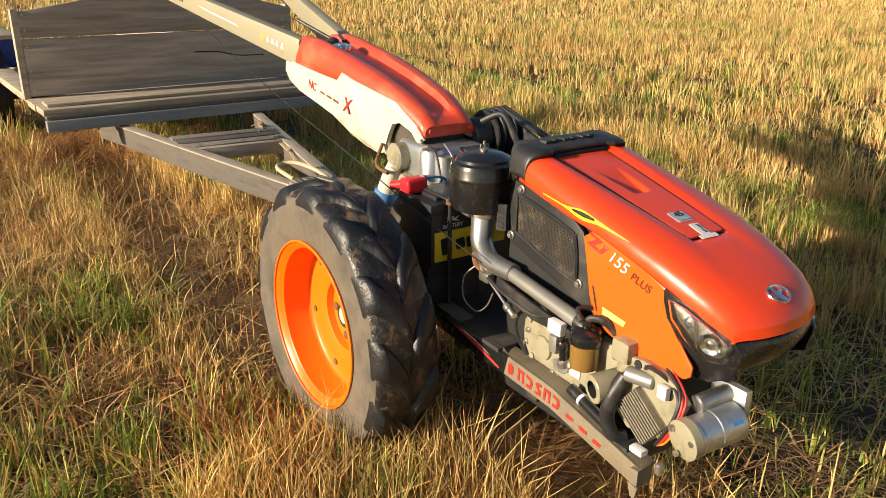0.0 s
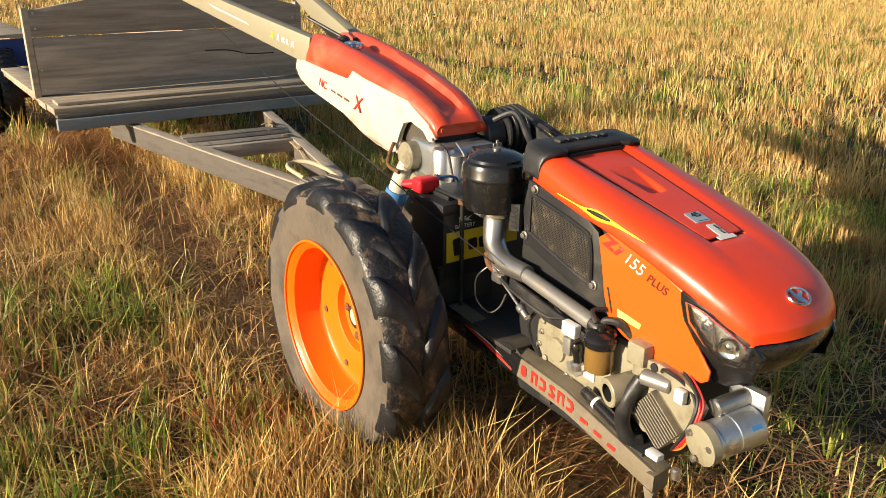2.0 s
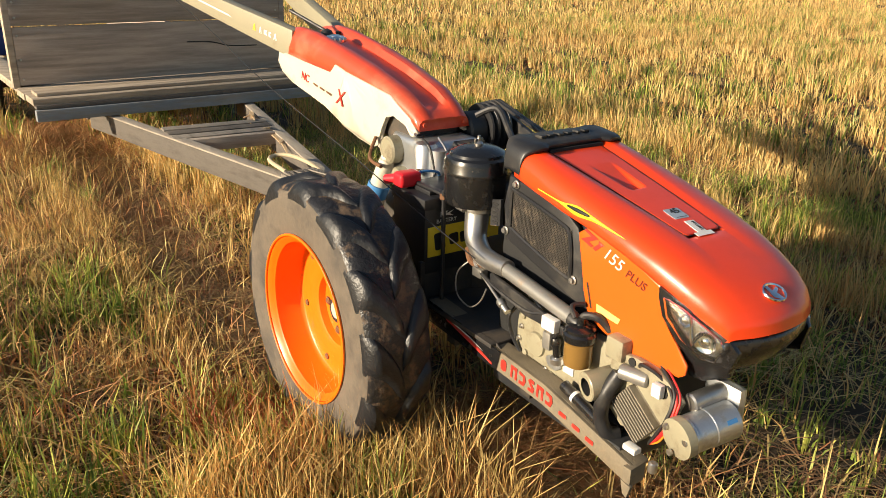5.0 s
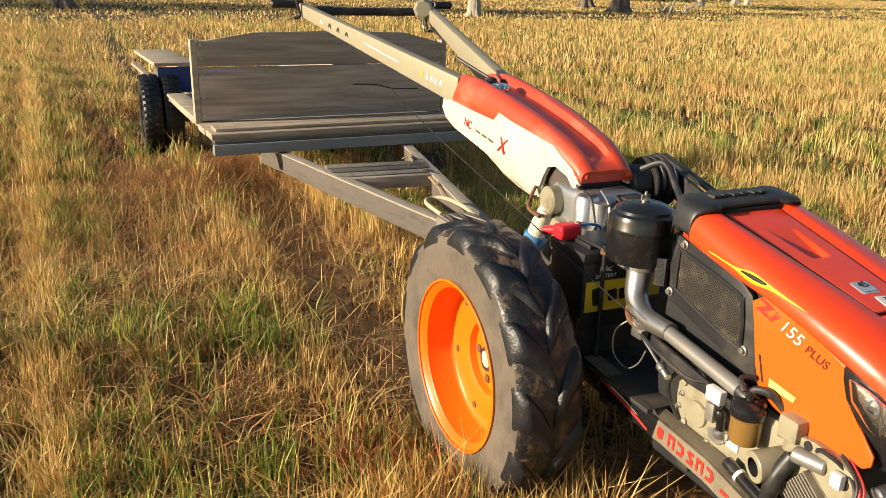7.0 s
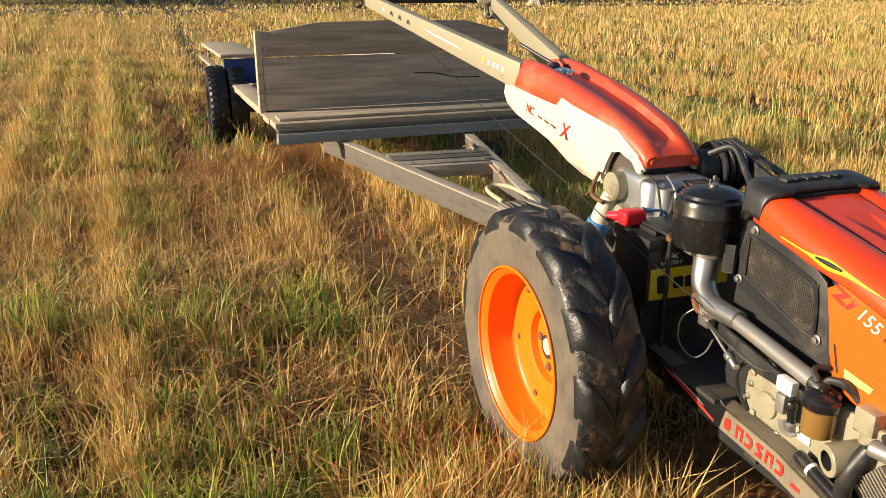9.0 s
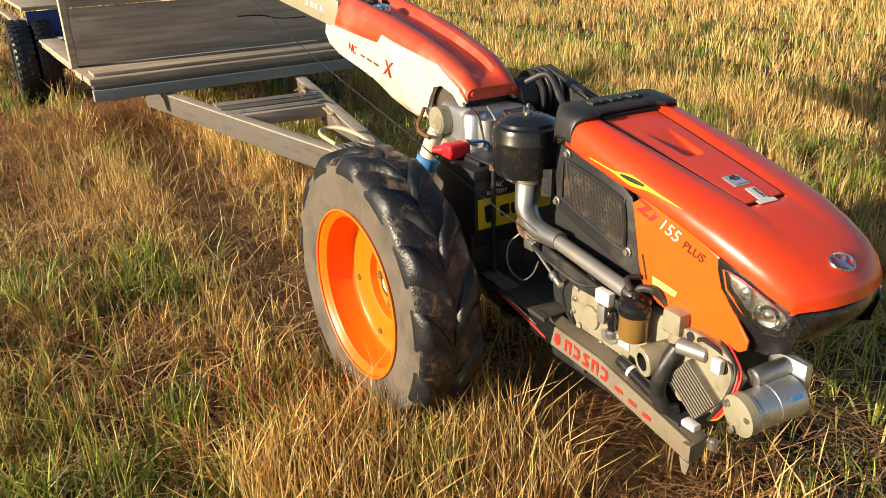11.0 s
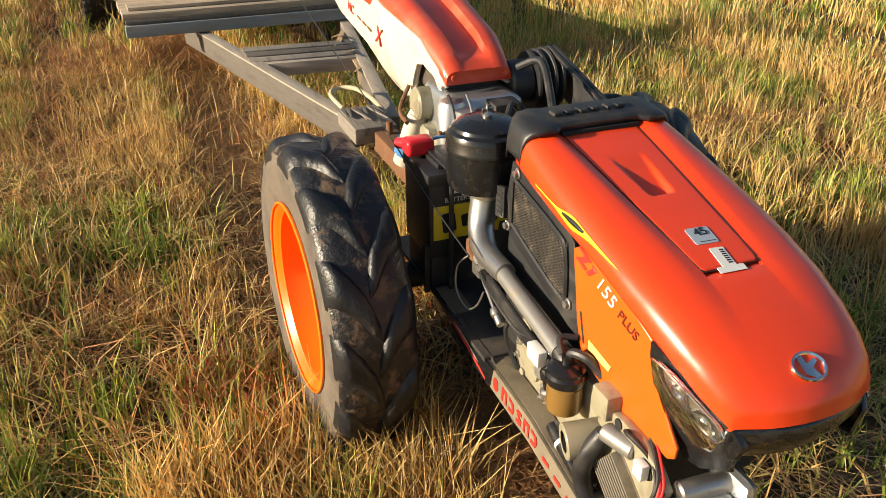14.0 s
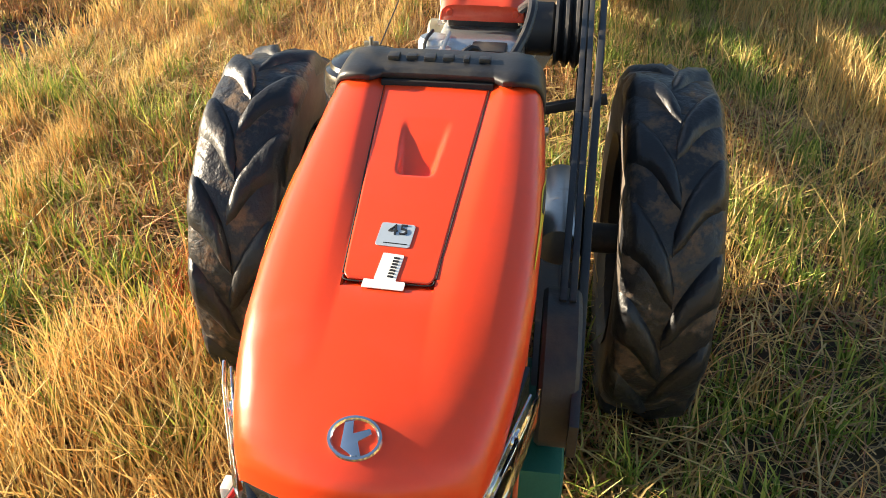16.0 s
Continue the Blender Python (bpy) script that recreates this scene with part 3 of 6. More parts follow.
for s in (-1, 1):
    bez = plate([(-0.953, 0.670), (-1.029, 0.640), (-1.097, 0.597), (-1.116, 0.575), (-1.102, 0.525), (-1.062, 0.500), (-1.038, 0.524), (-1.003, 0.571), (-0.968, 0.610), (-0.954, 0.646)], 0, 0.012, 0.003)
    for v in bez.verts:
        v.co.x = s * (0.173 - 0.42 * max(0.0, -v.co.y - 0.985) + v.co.x - 0.013)
    bz = part("headlamp_bezel", bez, GLOSSBLACK, tractor)
    sur = plate([(-0.968, 0.640), (-0.998, 0.592), (-1.031, 0.543), (-1.064, 0.532), (-1.100, 0.547), (-1.104, 0.520), (-1.060, 0.497), (-1.033, 0.500), (-1.000, 0.573)], 0, 0.006, 0.001)
    for v in sur.verts:
        v.co.x = s * (0.168 - 0.42 * max(0.0, -v.co.y - 0.985) + v.co.x - 0.008)
    part("lamp_surround", sur, GLOSSBLACK, tractor)
    refl = plate([(-0.981, 0.653), (-1.008, 0.644), (-1.050, 0.619), (-1.082, 0.599), (-1.092, 0.584), (-1.081, 0.557), (-1.060, 0.556), (-1.023, 0.583), (-0.993, 0.619)], 0, 0.003, 0.001)
    lens = plate([(-0.976, 0.658), (-1.007, 0.649), (-1.051, 0.623), (-1.085, 0.603), (-1.098, 0.584), (-1.085, 0.551), (-1.058, 0.550), (-1.019, 0.580), (-0.988, 0.618)], 0, 0.004, 0.0018)
    for b, off in ((refl, 0.0), (lens, 0.009)):
        for v in b.verts:
            v.co.x = s * (0.173 - 0.42 * max(0.0, -v.co.y - 0.985) + v.co.x + off)
    part("reflector", refl, LAMPREFLECT, bz)
    for yy, zz, rr in ((-1.058, 0.583, 0.024), (-1.018, 0.618, 0.014)):
        xx = 0.1735 - 0.42 * max(0.0, -yy - 0.985)
        bowl = lathe([(rr, 0.002), (rr * 0.93, 0.006), (rr * 0.72, 0.003), (rr * 0.45, 0.0015), (rr * 0.28, 0.005), (0, 0.006)], (s * xx, yy, zz), (s, -0.42, 0), 20)
        part("bulb_bowl", bowl, CHROME, bz)
    part("lamp_rib", beam((s * 0.1625, -1.030, 0.634), (s * 0.1585, -1.038, 0.570), 0.004, 0.003, 0), CHROME, bz)
    ln = part("headlamp_lens", lens, glass, bz, "clear headlamp lens")
    ln.visible_shadow = False

# chrome emblem on the nose: a ring and a plain angular mark
eo = on_hood(0, -1.068, 0.0)
em = axes(eo, (1, 0, 0), (0, 0.90, 0.44)) @ Matrix.Scale(0.80, 4)
b = bmesh.new()
ring = [(0.033 * math.cos(a), 0.027 * math.sin(a), 0.003) for a in [k * math.tau / 36 for k in range(37)]]
hose(ring, 0.0036, 6, b, n=1)
b.transform(em)
emblem = part("emblem", b, CHROME, tractor, "oval chrome badge")
b = plate([(0.0 + 0.032 * math.cos(k * math.tau / 28), 0.026 * math.sin(k * math.tau / 28)) for k in range(28)], 0.0, 0.002, 0, axis="z")
b.transform(em)
part("badge_plate", b, RED, emblem)
b = plate([(-0.016, 0.019), (-0.004, 0.023), (-0.004, 0.004), (0.018, 0.014), (0.022, 0.006), (0.004, -0.004), (0.012, -0.022), (0.0, -0.024), (-0.016, -0.014)], 0.002, 0.005, 0.0008, axis="z")
b.transform(em)
part("badge_mark", b, CHROME, emblem)

# stickers on the lid
def lid_frame(x, y, turn=0.0, lift=0.0016):
    a, b = on_hood(x, y - 0.02, lift), on_hood(x, y + 0.02, lift)
    return axes(on_hood(x, y, lift), (1, 0, 0), b - a) @ pose(0, 0, 0, 0, 0, turn)


m = lid_frame(-0.004, -0.832, -3)
st = decal(rounded(0.043, 0.041, 0.004), m, FOIL, lid, "sticker", "silver square sticker with a written number")
lettering("45", 0.026, m @ pose(0.002, 0.008, 0.0012, 0, 0, 6), INKBLACK, st)
decal([(-0.012, -0.015), (0.018, -0.015), (0.018, -0.0158), (-0.012, -0.0158)], m @ pose(0, 0, 0.0008), INKBLACK, st, "printed_line")
m = lid_frame(-0.002, -0.884, -5)
st = decal(rounded(0.026, 0.044, 0.002), m, PAPER, lid, "paper_label", "white paper label with small print")
for k in range(7):
    decal([(0.002, -0.016 + 0.005 * k), (0.009, -0.016 + 0.005 * k), (0.009, -0.0135 + 0.005 * k), (0.002, -0.0135 + 0.005 * k)], m @ pose(0, 0, 0.001), INKBLACK, st, "printed_line")
m = lid_frame(-0.004, -0.910, -2)
decal(rounded(0.050, 0.013, 0.002), m, PAPER, lid, "paper_label", "white paper strip label")

# air cleaner, its pipe and clamps
AC = Vector((-0.146, -0.300, 0.004))
ac = part("air_cleaner", lathe([(0.060, 0.652), (0.082, 0.658), (0.087, 0.670), (0.087, 0.738), (0.0890, 0.741), (0.0890, 0.748), (0.087, 0.752), (0.0875, 0.768), (0.083, 0.779), (0.075, 0.784), (0.072, 0.791), (0.048, 0.803), (0.014, 0.808), (0, 0.808)], AC, (0, 0, 1), 40), GLOSSBLACK, tractor, "round black oil-bath air cleaner", angle=30)
part("cap_nut", lathe([(0.011, 0.806), (0.012, 0.812), (0.008, 0.816), (0.004, 0.818), (0.004, 0.832), (0, 0.833)], AC, (0, 0, 1), 14), STEEL, ac)
part("wing", box(AC.x - 0.013, AC.x + 0.013, AC.y - 0.002, AC.y + 0.002, 0.815, 0.829, 0.0015), STEEL, ac)
part("clamp", lathe([(0.040, 0.640), (0.043, 0.642), (0.043, 0.654), (0.040, 0.656)], AC + Vector((-0.006, -0.020, 0)), (0, 0, 1), 28), STEEL, ac)
part("clamp_screw", rod(AC + Vector((-0.055, 0.01, 0.648)), AC + Vector((-0.058, -0.025, 0.648)), 0.006, seg=10), STEEL, ac)
pipe = hose([(-0.150, -0.315, 0.66), (-0.158, -0.320, 0.62), (-0.172, -0.338, 0.575), (-0.184, -0.385, 0.548), (-0.188, -0.44, 0.545), (-0.190, -0.50, 0.548)], 0.03, 18, n=6, radii=(0.034, 0.0225))
pp = part("intake_pipe", pipe, STEEL, tractor, "bent worn steel intake pipe")
part("pipe_sleeve", hose([(-0.190, -0.475, 0.547), (-0.194, -0.60, 0.535), (-0.198, -0.745, 0.520)], 0.0185, 16), PIPE, pp, "grey rubber sleeve")
part("pipe_end", hose([(-0.198, -0.742, 0.520), (-0.196, -0.770, 0.512), (-0.180, -0.79, 0.50)], 0.017, 12), BLACK, pp)
part("bracket", plate([(-0.46, 0.53), (-0.74, 0.495), (-0.74, 0.475), (-0.60, 0.470), (-0.46, 0.505)], -0.215, -0.205, 0.003), BLACK, tractor)
part("guard_strip", plate([(-0.38, 0.62), (-0.42, 0.63), (-0.42, 0.70), (-0.38, 0.69)], -0.16, -0.15, 0.002), BLACK, tractor)
for k in range(5):
    part("vent_slot", box(-0.1612, -0.158, -0.412, -0.388, 0.632 + 0.012 * k, 0.638 + 0.012 * k, 0.001), DARK, tractor)
part("switch_box", box(-0.232, -0.212, -0.725, -0.680, 0.478, 0.510, 0.004), PAPER, tractor, "small white plastic switch box")

# everything on the engine's flank sits a little further in
FLANK = Matrix.Translation((0.028, -0.004, 0.0))


def fpart(name, bm, *rest, **more):
    bm.transform(FLANK)
    return part(name, bm, *rest, **more)


# left flank of the engine: plates, covers, bolts
flank = fpart("gear_case_cover", plate([(-0.525, 0.455), (-0.575, 0.485), (-0.70, 0.488), (-0.86, 0.488), (-0.885, 0.42), (-0.86, 0.345), (-0.70, 0.315), (-0.56, 0.315), (-0.515, 0.36)], -0.200, -0.150, 0.008), KHAKI, tractor, "khaki painted crankcase cover")
for y, z in ((-0.545, 0.44), (-0.60, 0.47), (-0.56, 0.345), (-0.66, 0.33), (-0.62, 0.40), (-0.66, 0.425), (-0.585, 0.395), (-0.72, 0.46), (-0.80, 0.35), (-0.865, 0.43)):
    fpart("bolt", lathe([(0.009, 0), (0.009, 0.006), (0.004, 0.008), (0, 0.008)], (-0.199, y, z), (-1, 0, 0), 8), KHAKI, flank)
fpart("raised_boss", lathe([(0.032, 0), (0.030, 0.008), (0.018, 0.011), (0, 0.011)], (-0.199, -0.600, 0.385), (-1, 0, 0), 28), KHAKI, flank)
fpart("name_plate", box(-0.2035, -0.199, -0.675, -0.605, 0.445, 0.478, 0.001), INKBLACK, flank, "small black data plate")
for k in range(4):
    fpart("printed_line", box(-0.2042, -0.2034, -0.665, -0.62, 0.451 + 0.006 * k, 0.4535 + 0.006 * k, 0), INKWHITE, flank)
fpart("round_label", box(-0.2035, -0.199, -0.735, -0.700, 0.360, 0.392, 0.001), PAPER, flank, "white round-cornered paper label")
ext = fpart("end_plate", plate([(-0.855, 0.470), (-0.874, 0.492), (-0.925, 0.500), (-0.975, 0.498), (-1.020, 0.482), (-1.050, 0.455), (-1.035, 0.410), (-0.990, 0.345), (-0.900, 0.325), (-0.850, 0.36)], -0.212, -0.196, 0.004), KHAKI, tractor, "khaki end plate with cut-outs")
fpart("hole", lathe([(0.013, 0), (0.013, 0.002), (0, 0.002)], (-0.2122, -1.002, 0.458), (-1, 0, 0), 16), DARK, ext)
fpart("hole", lathe([(0.010, 0), (0.010, 0.002), (0, 0.002)], (-0.2122, -0.915, 0.487), (-1, 0, 0), 16), DARK, ext)
fpart("cover_box", box(-0.225, -0.175, -0.895, -0.845, 0.475, 0.525, 0.008), KHAKI, tractor, "small khaki cover box")
# fuel filter with glass bowl
flt = fpart("fuel_filter", lathe([(0.030, 0.480), (0.036, 0.484), (0.038, 0.492), (0.038, 0.500), (0.034, 0.505), (0.034, 0.512), (0.024, 0.518), (0.010, 0.520), (0.010, 0.535), (0, 0.536)], (-0.232, -0.775, 0), (0, 0, 1), 26), GLOSSBLACK, tractor, "fuel filter with an amber bowl")
fpart("bowl", lathe([(0, 0.418), (0.022, 0.418), (0.031, 0.424), (0.033, 0.434), (0.033, 0.478), (0.029, 0.481)], (-0.232, -0.775, 0), (0, 0, 1), 26), AMBER, flt, "amber sediment bowl")
fpart("fuel_hose", hose([(-0.225, -0.770, 0.525), (-0.222, -0.778, 0.540), (-0.208, -0.805, 0.540), (-0.19, -0.825, 0.515)], 0.009, 10), BLACK, flt)
fpart("fuel_hose", hose([(-0.235, -0.760, 0.530), (-0.228, -0.74, 0.55), (-0.20, -0.75, 0.55)], 0.006, 8), BLACK, flt)
# breather stub tube and oil filler
tb = fpart("outlet_tube", lathe([(0.020, 0.0), (0.031, 0.0), (0.033, 0.002), (0.033, 0.085), (0.031, 0.088)], (-0.268, -0.842, 0.408), (1, -0.25, 0.10), 26, caps=False), KHAKI, tractor, "short khaki outlet tube")
fpart("tube_liner", lathe([(0.021, 0.002), (0.021, 0.05), (0, 0.05)], (-0.268, -0.842, 0.408), (1, -0.25, 0.10), 22, caps=False), DARK, tb)
fpart("dipstick", lathe([(0.010, 0), (0.010, 0.03), (0.013, 0.032), (0.013, 0.045), (0.009, 0.052), (0, 0.052)], (-0.214, -0.690, 0.395), (-0.15, 0.05, 1), 14), GLOSSBLACK, tractor)
fpart("dipstick_base", lathe([(0.017, 0), (0.017, 0.014), (0.012, 0.018), (0, 0.018)], (-0.212, -0.690, 0.380), (-0.15, 0.05, 1), 14), STEEL, tractor)
fpart("solenoid", rod((-0.225, -0.895, 0.462), (-0.205, -0.960, 0.462), 0.017, seg=20, edge=0.004), PIPE, tractor, "small worn steel cylinder")
fpart("drain_hose", hose([(-0.220, -0.890, 0.45), (-0.245, -0.880, 0.40), (-0.243, -0.870, 0.345), (-0.235, -0.885, 0.305), (-0.21, -0.895, 0.30)], 0.017, 12), BLACK, tractor, "thick black rubber hose")
fpart("grease_rod", rod((-0.225, -0.730, 0.345), (-0.232, -0.860, 0.318), 0.014, seg=14, edge=0.003), GLOSSBLACK, tractor)
fpart("rod_band", rod((-0.2265, -0.770, 0.336), (-0.2268, -0.778, 0.334), 0.0155, seg=14), PAPER, tractor)
# finned regulator
reg = fpart("regulator", beam((-0.205, -0.905, 0.412), (-0.205, -0.985, 0.352), 0.020, 0.082, 0.004), REGULATOR, tractor, "finned cast regulator")
for k in range(10):
    d = Vector((0, -0.0050, 0.0067)) * (k - 4.5)
    fpart("fin", beam(Vector((-0.222, -0.905, 0.412)) + d, Vector((-0.222, -0.985, 0.352)) + d, 0.020, 0.0034, 0.0005), REGULATOR, reg)
# starter motor at the nose
SM = Vector((-0.222, -1.082, 0.405))
ax = Vector((1.0, -0.16, 0.12)).normalized()
sm = part("starter_motor", lathe([(0.0, 0), (0.036, 0), (0.041, 0.004), (0.041, 0.026), (0.039, 0.028), (0.039, 0.070), (0.0405, 0.072), (0.0405, 0.130), (0.036, 0.134), (0, 0.136)], SM, ax, 32), ALU, tractor, "grey aluminium starter motor")
part("end_cap", lathe([(0, -0.004), (0.031, -0.004), (0.042, 0.001), (0.042, 0.020), (0.040, 0.022)], SM, ax, 32, caps=False), KHAKI, sm, "khaki end cap")
part("small_cylinder", lathe([(0, 0), (0.016, 0), (0.019, 0.004), (0.019, 0.085), (0.016, 0.09), (0, 0.09)], SM + Vector((0.055, 0.022, 0.052)), ax, 22), STEEL, sm)
decal(rounded(0.024, 0.009, 0.001), axes(SM + ax * 0.10 + Vector((0, -0.034, 0.0228)), ax, (0, 0.55, 0.83)), BLUETAPE, sm, "blue_label")
part("drive_housing", box(-0.092, -0.066, -1.120, -1.03, 0.385, 0.490, 0.014), ALU, sm)
for a in (40, 160, 280):
    part("bolt", lathe([(0.007, 0), (0.007, 0.006), (0, 0.007)], SM + Vector((-0.004, 0.030 * math.cos(radians(a)), 0.030 * math.sin(radians(a)))), -ax, 8), STEEL, sm)
# wiring by the starter
for mat, dz, dy, r in ((REDWIRE, 0.0, 0.0, 0.0034), (INKBLACK, 0.006, 0.006, 0.0036), (YELLOWWIRE, -0.006, -0.004, 0.0022), (REDWIRE, 0.008, -0.008, 0.0022), (INKBLACK, -0.004, 0.010, 0.0038)):
    part("wire", hose([(-0.165, -0.985 + dy, 0.495 + dz), (-0.190, -1.045 + dy, 0.470 + dz), (-0.205, -1.050 + dy, 0.425 + dz), (-0.210, -1.030 + dy, 0.375 + dz), (-0.20, -1.000, 0.340)], r, 7), mat, tractor)
part("connector", box(-0.203, -0.187, -1.014, -0.990, 0.450, 0.480, 0.004), PAPER, tractor, "white plug connector")
part("connector", box(-0.228, -0.206, -0.990, -0.955, 0.312, 0.326, 0.004), PAPER, tractor)
part("front_lug", rod((-0.222, -1.036, 0.300), (-0.222, -1.036, 0.324), 0.010, seg=12, edge=0.003), STEEL, tractor)

# base frame: two channels, cross pieces and a front lip
for s in (-1, 1):
    ch = bmesh.new()
    e = -0.985 if s < 0 else -0.80
    plate([(-0.20, 0.357), (-0.70, 0.336), (e, 0.284), (e, 0.234), (-0.70, 0.282), (-0.20, 0.300)], s * 0.226, s * 0.217, 0.002, ch)
    plate([(-0.20, 0.357), (-0.70, 0.336), (e, 0.284), (e, 0.275), (-0.70, 0.327), (-0.20, 0.348)], s * 0.217, s * 0.175, 0.002, ch)
    fr = part("base_channel", ch, MUDDY if s < 0 else DARKFRAME, tractor, "muddy steel base channel with red lettering" if s < 0 else "dark steel base channel")
    if s < 0:
        for k in range(5):  # unreadable red script
            y = -0.590 - 0.033 * k
            mm = axes((-0.2272, y, 0.313 - 0.0018 * k), (0, -1, -0.05), (0, 0, 1))
            glyph = (((-0.013, 0.018), (0.011, 0.018), (0.011, -0.015), (0.004, -0.015), (0.004, 0.009), (-0.006, 0.009), (-0.006, -0.015), (-0.013, -0.015)),
                     ((-0.013, 0.018), (0.008, 0.014), (0.012, 0.0), (0.006, -0.015), (-0.013, -0.015), (-0.013, -0.007), (0.0, -0.007), (0.003, 0.0), (0.0, 0.008), (-0.013, 0.010)),
                     ((-0.012, 0.012), (-0.006, 0.018), (0.010, 0.018), (0.010, 0.010), (-0.003, 0.009), (0.011, -0.002), (0.009, -0.015), (-0.011, -0.015), (-0.011, -0.008), (0.002, -0.007)))[(0, 1, 2, 0, 1)[k]]
            decal(glyph, mm, INKRED, fr, "red_bar")
        mm = axes((-0.2272, -0.548, 0.315), (0, -1, -0.05), (0, 0, 1))
        decal(rounded(0.022, 0.03, 0.009), mm, INKRED, fr, "red_bar")
        for k in range(3):
            y = -0.77 - 0.045 * k
            mm = axes((-0.2272, y, 0.292 - 0.0085 * k), (0, -1, -0.10), (0, 0, 1))
            decal(rounded(0.026, 0.010, 0.003), mm, INKRED, fr, "red_bar")
skirt = part("frame_skirt", plate([(-0.200, 0.359), (-0.535, 0.345), (-0.520, 0.290), (-0.200, 0.298)], -0.2300, -0.2268, 0.001), GLOSSBLACK, tractor, "black enamelled frame skirt with a faded red stripe")
decal([(-0.09, 0.012), (0.02, 0.004), (0.12, -0.016), (0.12, -0.022), (0.01, -0.006), (-0.09, 0.007)], axes((-0.2304, -0.385, 0.325), (0, -1, -0.05), (0, 0, 1)), INKRED, skirt, "stripe")
decal([(-0.09, 0.017), (0.02, 0.009), (0.08, -0.003), (0.02, 0.006), (-0.09, 0.014)], axes((-0.2304, -0.385, 0.325), (0, -1, -0.05), (0, 0, 1)), INKWHITE, skirt, "stripe")
# pipes and small fittings over the engine flank
for pts, r, mat in (([(-0.205, -0.655, 0.462), (-0.222, -0.640, 0.490), (-0.216, -0.600, 0.505), (-0.200, -0.560, 0.498)], 0.0032, STEEL),
                    ([(-0.204, -0.715, 0.470), (-0.224, -0.735, 0.495), (-0.214, -0.690, 0.515), (-0.200, -0.640, 0.520)], 0.0032, STEEL),
                    ([(-0.210, -0.530, 0.462), (-0.222, -0.515, 0.430), (-0.214, -0.520, 0.380), (-0.205, -0.545, 0.340)], 0.005, BLACK),
                    ([(-0.232, -0.745, 0.498), (-0.238, -0.715, 0.480), (-0.226, -0.690, 0.452), (-0.210, -0.672, 0.440)], 0.0055, BLACK),
                    ([(-0.205, -0.930, 0.480), (-0.222, -0.950, 0.500), (-0.214, -0.985, 0.492), (-0.200, -1.010, 0.470)], 0.004, INKBLACK)):
    fpart("pipe", hose(pts, r, 8), mat, tractor)
for y, z in ((-0.535, 0.375), (-0.542, 0.410), (-0.640, 0.335), (-0.745, 0.328), (-0.830, 0.345), (-0.875, 0.385), (-0.690, 0.478), (-0.770, 0.470), (-0.840, 0.468)):
    fpart("bolt", lathe([(0.0075, 0), (0.0075, 0.005), (0.0045, 0.006), (0.0045, 0.010), (0, 0.011)], (-0.1995, y, z), (-1, 0, 0), 6), STEEL, flank)
fpart("oval_cover", plate([(-0.640, 0.372), (-0.668, 0.390), (-0.690, 0.385), (-0.694, 0.362), (-0.676, 0.348), (-0.648, 0.352)], -0.206, -0.199, 0.002), ALU, flank)
fpart("pump_body", box(-0.222, -0.198, -0.668, -0.640, 0.400, 0.445, 0.006), PIPE, flank, "grey injection pump body")
fpart("pump_nut", lathe([(0.011, 0), (0.011, 0.012), (0.007, 0.016), (0, 0.016)], (-0.211, -0.654, 0.444), (0, 0, 1), 6), STEEL, flank)
fpart("slot_hole", plate([(-0.935, 0.470), (-0.958, 0.474), (-0.962, 0.466), (-0.938, 0.460)], -0.2128, -0.2115, 0), DARK, ext)
part("front_lip", plate([(-0.238, -0.972), (-0.185, -0.972), (-0.185, -0.988), (-0.236, -0.994)], 0.238, 0.284, 0.003, axis="z"), MUDDY, tractor)
part("lip_tooth", plate([(-0.970, 0.250), (-1.000, 0.246), (-0.992, 0.214), (-0.980, 0.218)], -0.240, -0.230, 0.003), MUDDY, tractor)
for y in (-0.30, -0.62, -0.92):
    part("cross_member", box(-0.216, 0.216 if y > -0.9 else 0.10, y - 0.02, y + 0.02, 0.262, 0.300, 0.003), DARKFRAME, tractor)
# added unseen block, keeps low sun from passing under the engine
part("sump", box(-0.17, 0.13, -0.90, -0.42, 0.200, 0.31, 0.03), DARKFRAME, tractor, "unseen block under the engine that stops low sun")
part("battery_tray", plate([(-0.232, -0.50), (0.10, -0.50), (0.10, 0.10), (-0.232, 0.10)], 0.340, 0.352, 0.002, axis="z"), DARKFRAME, tractor, "black steel tray plate")
part("tray_side", plate([(-0.50, 0.352), (-0.24, 0.352), (-0.24, 0.300), (-0.56, 0.325)], -0.216, -0.210, 0.002), DARKFRAME, tractor)
part("tray_post", box(-0.250, -0.236, -0.195, -0.180, 0.345, 0.470, 0.002), BLACK, tractor)

# throttle rod, cable and loop
part("throttle_rod", rod((-0.203, -0.365, 0.532), (-0.214, -0.515, 0.463), 0.004, seg=10), STEEL, tractor)
part("rod_joint", lathe([(0.010, 0), (0.012, 0.004), (0.012, 0.016), (0.009, 0.02), (0.009, 0.04)], (-0.212, -0.500, 0.470), (-0.05, -0.9, -0.42), 14), STEEL, tractor)
part("lever", hose([(-0.200, -0.345, 0.556), (-0.206, -0.356, 0.540), (-0.205, -0.370, 0.525), (-0.192, -0.40, 0.515)], 0.008, 10), RUST, tractor)
part("linkage", box(-0.212, -0.190, -0.420, -0.380, 0.495, 0.520, 0.004), STEEL, tractor)
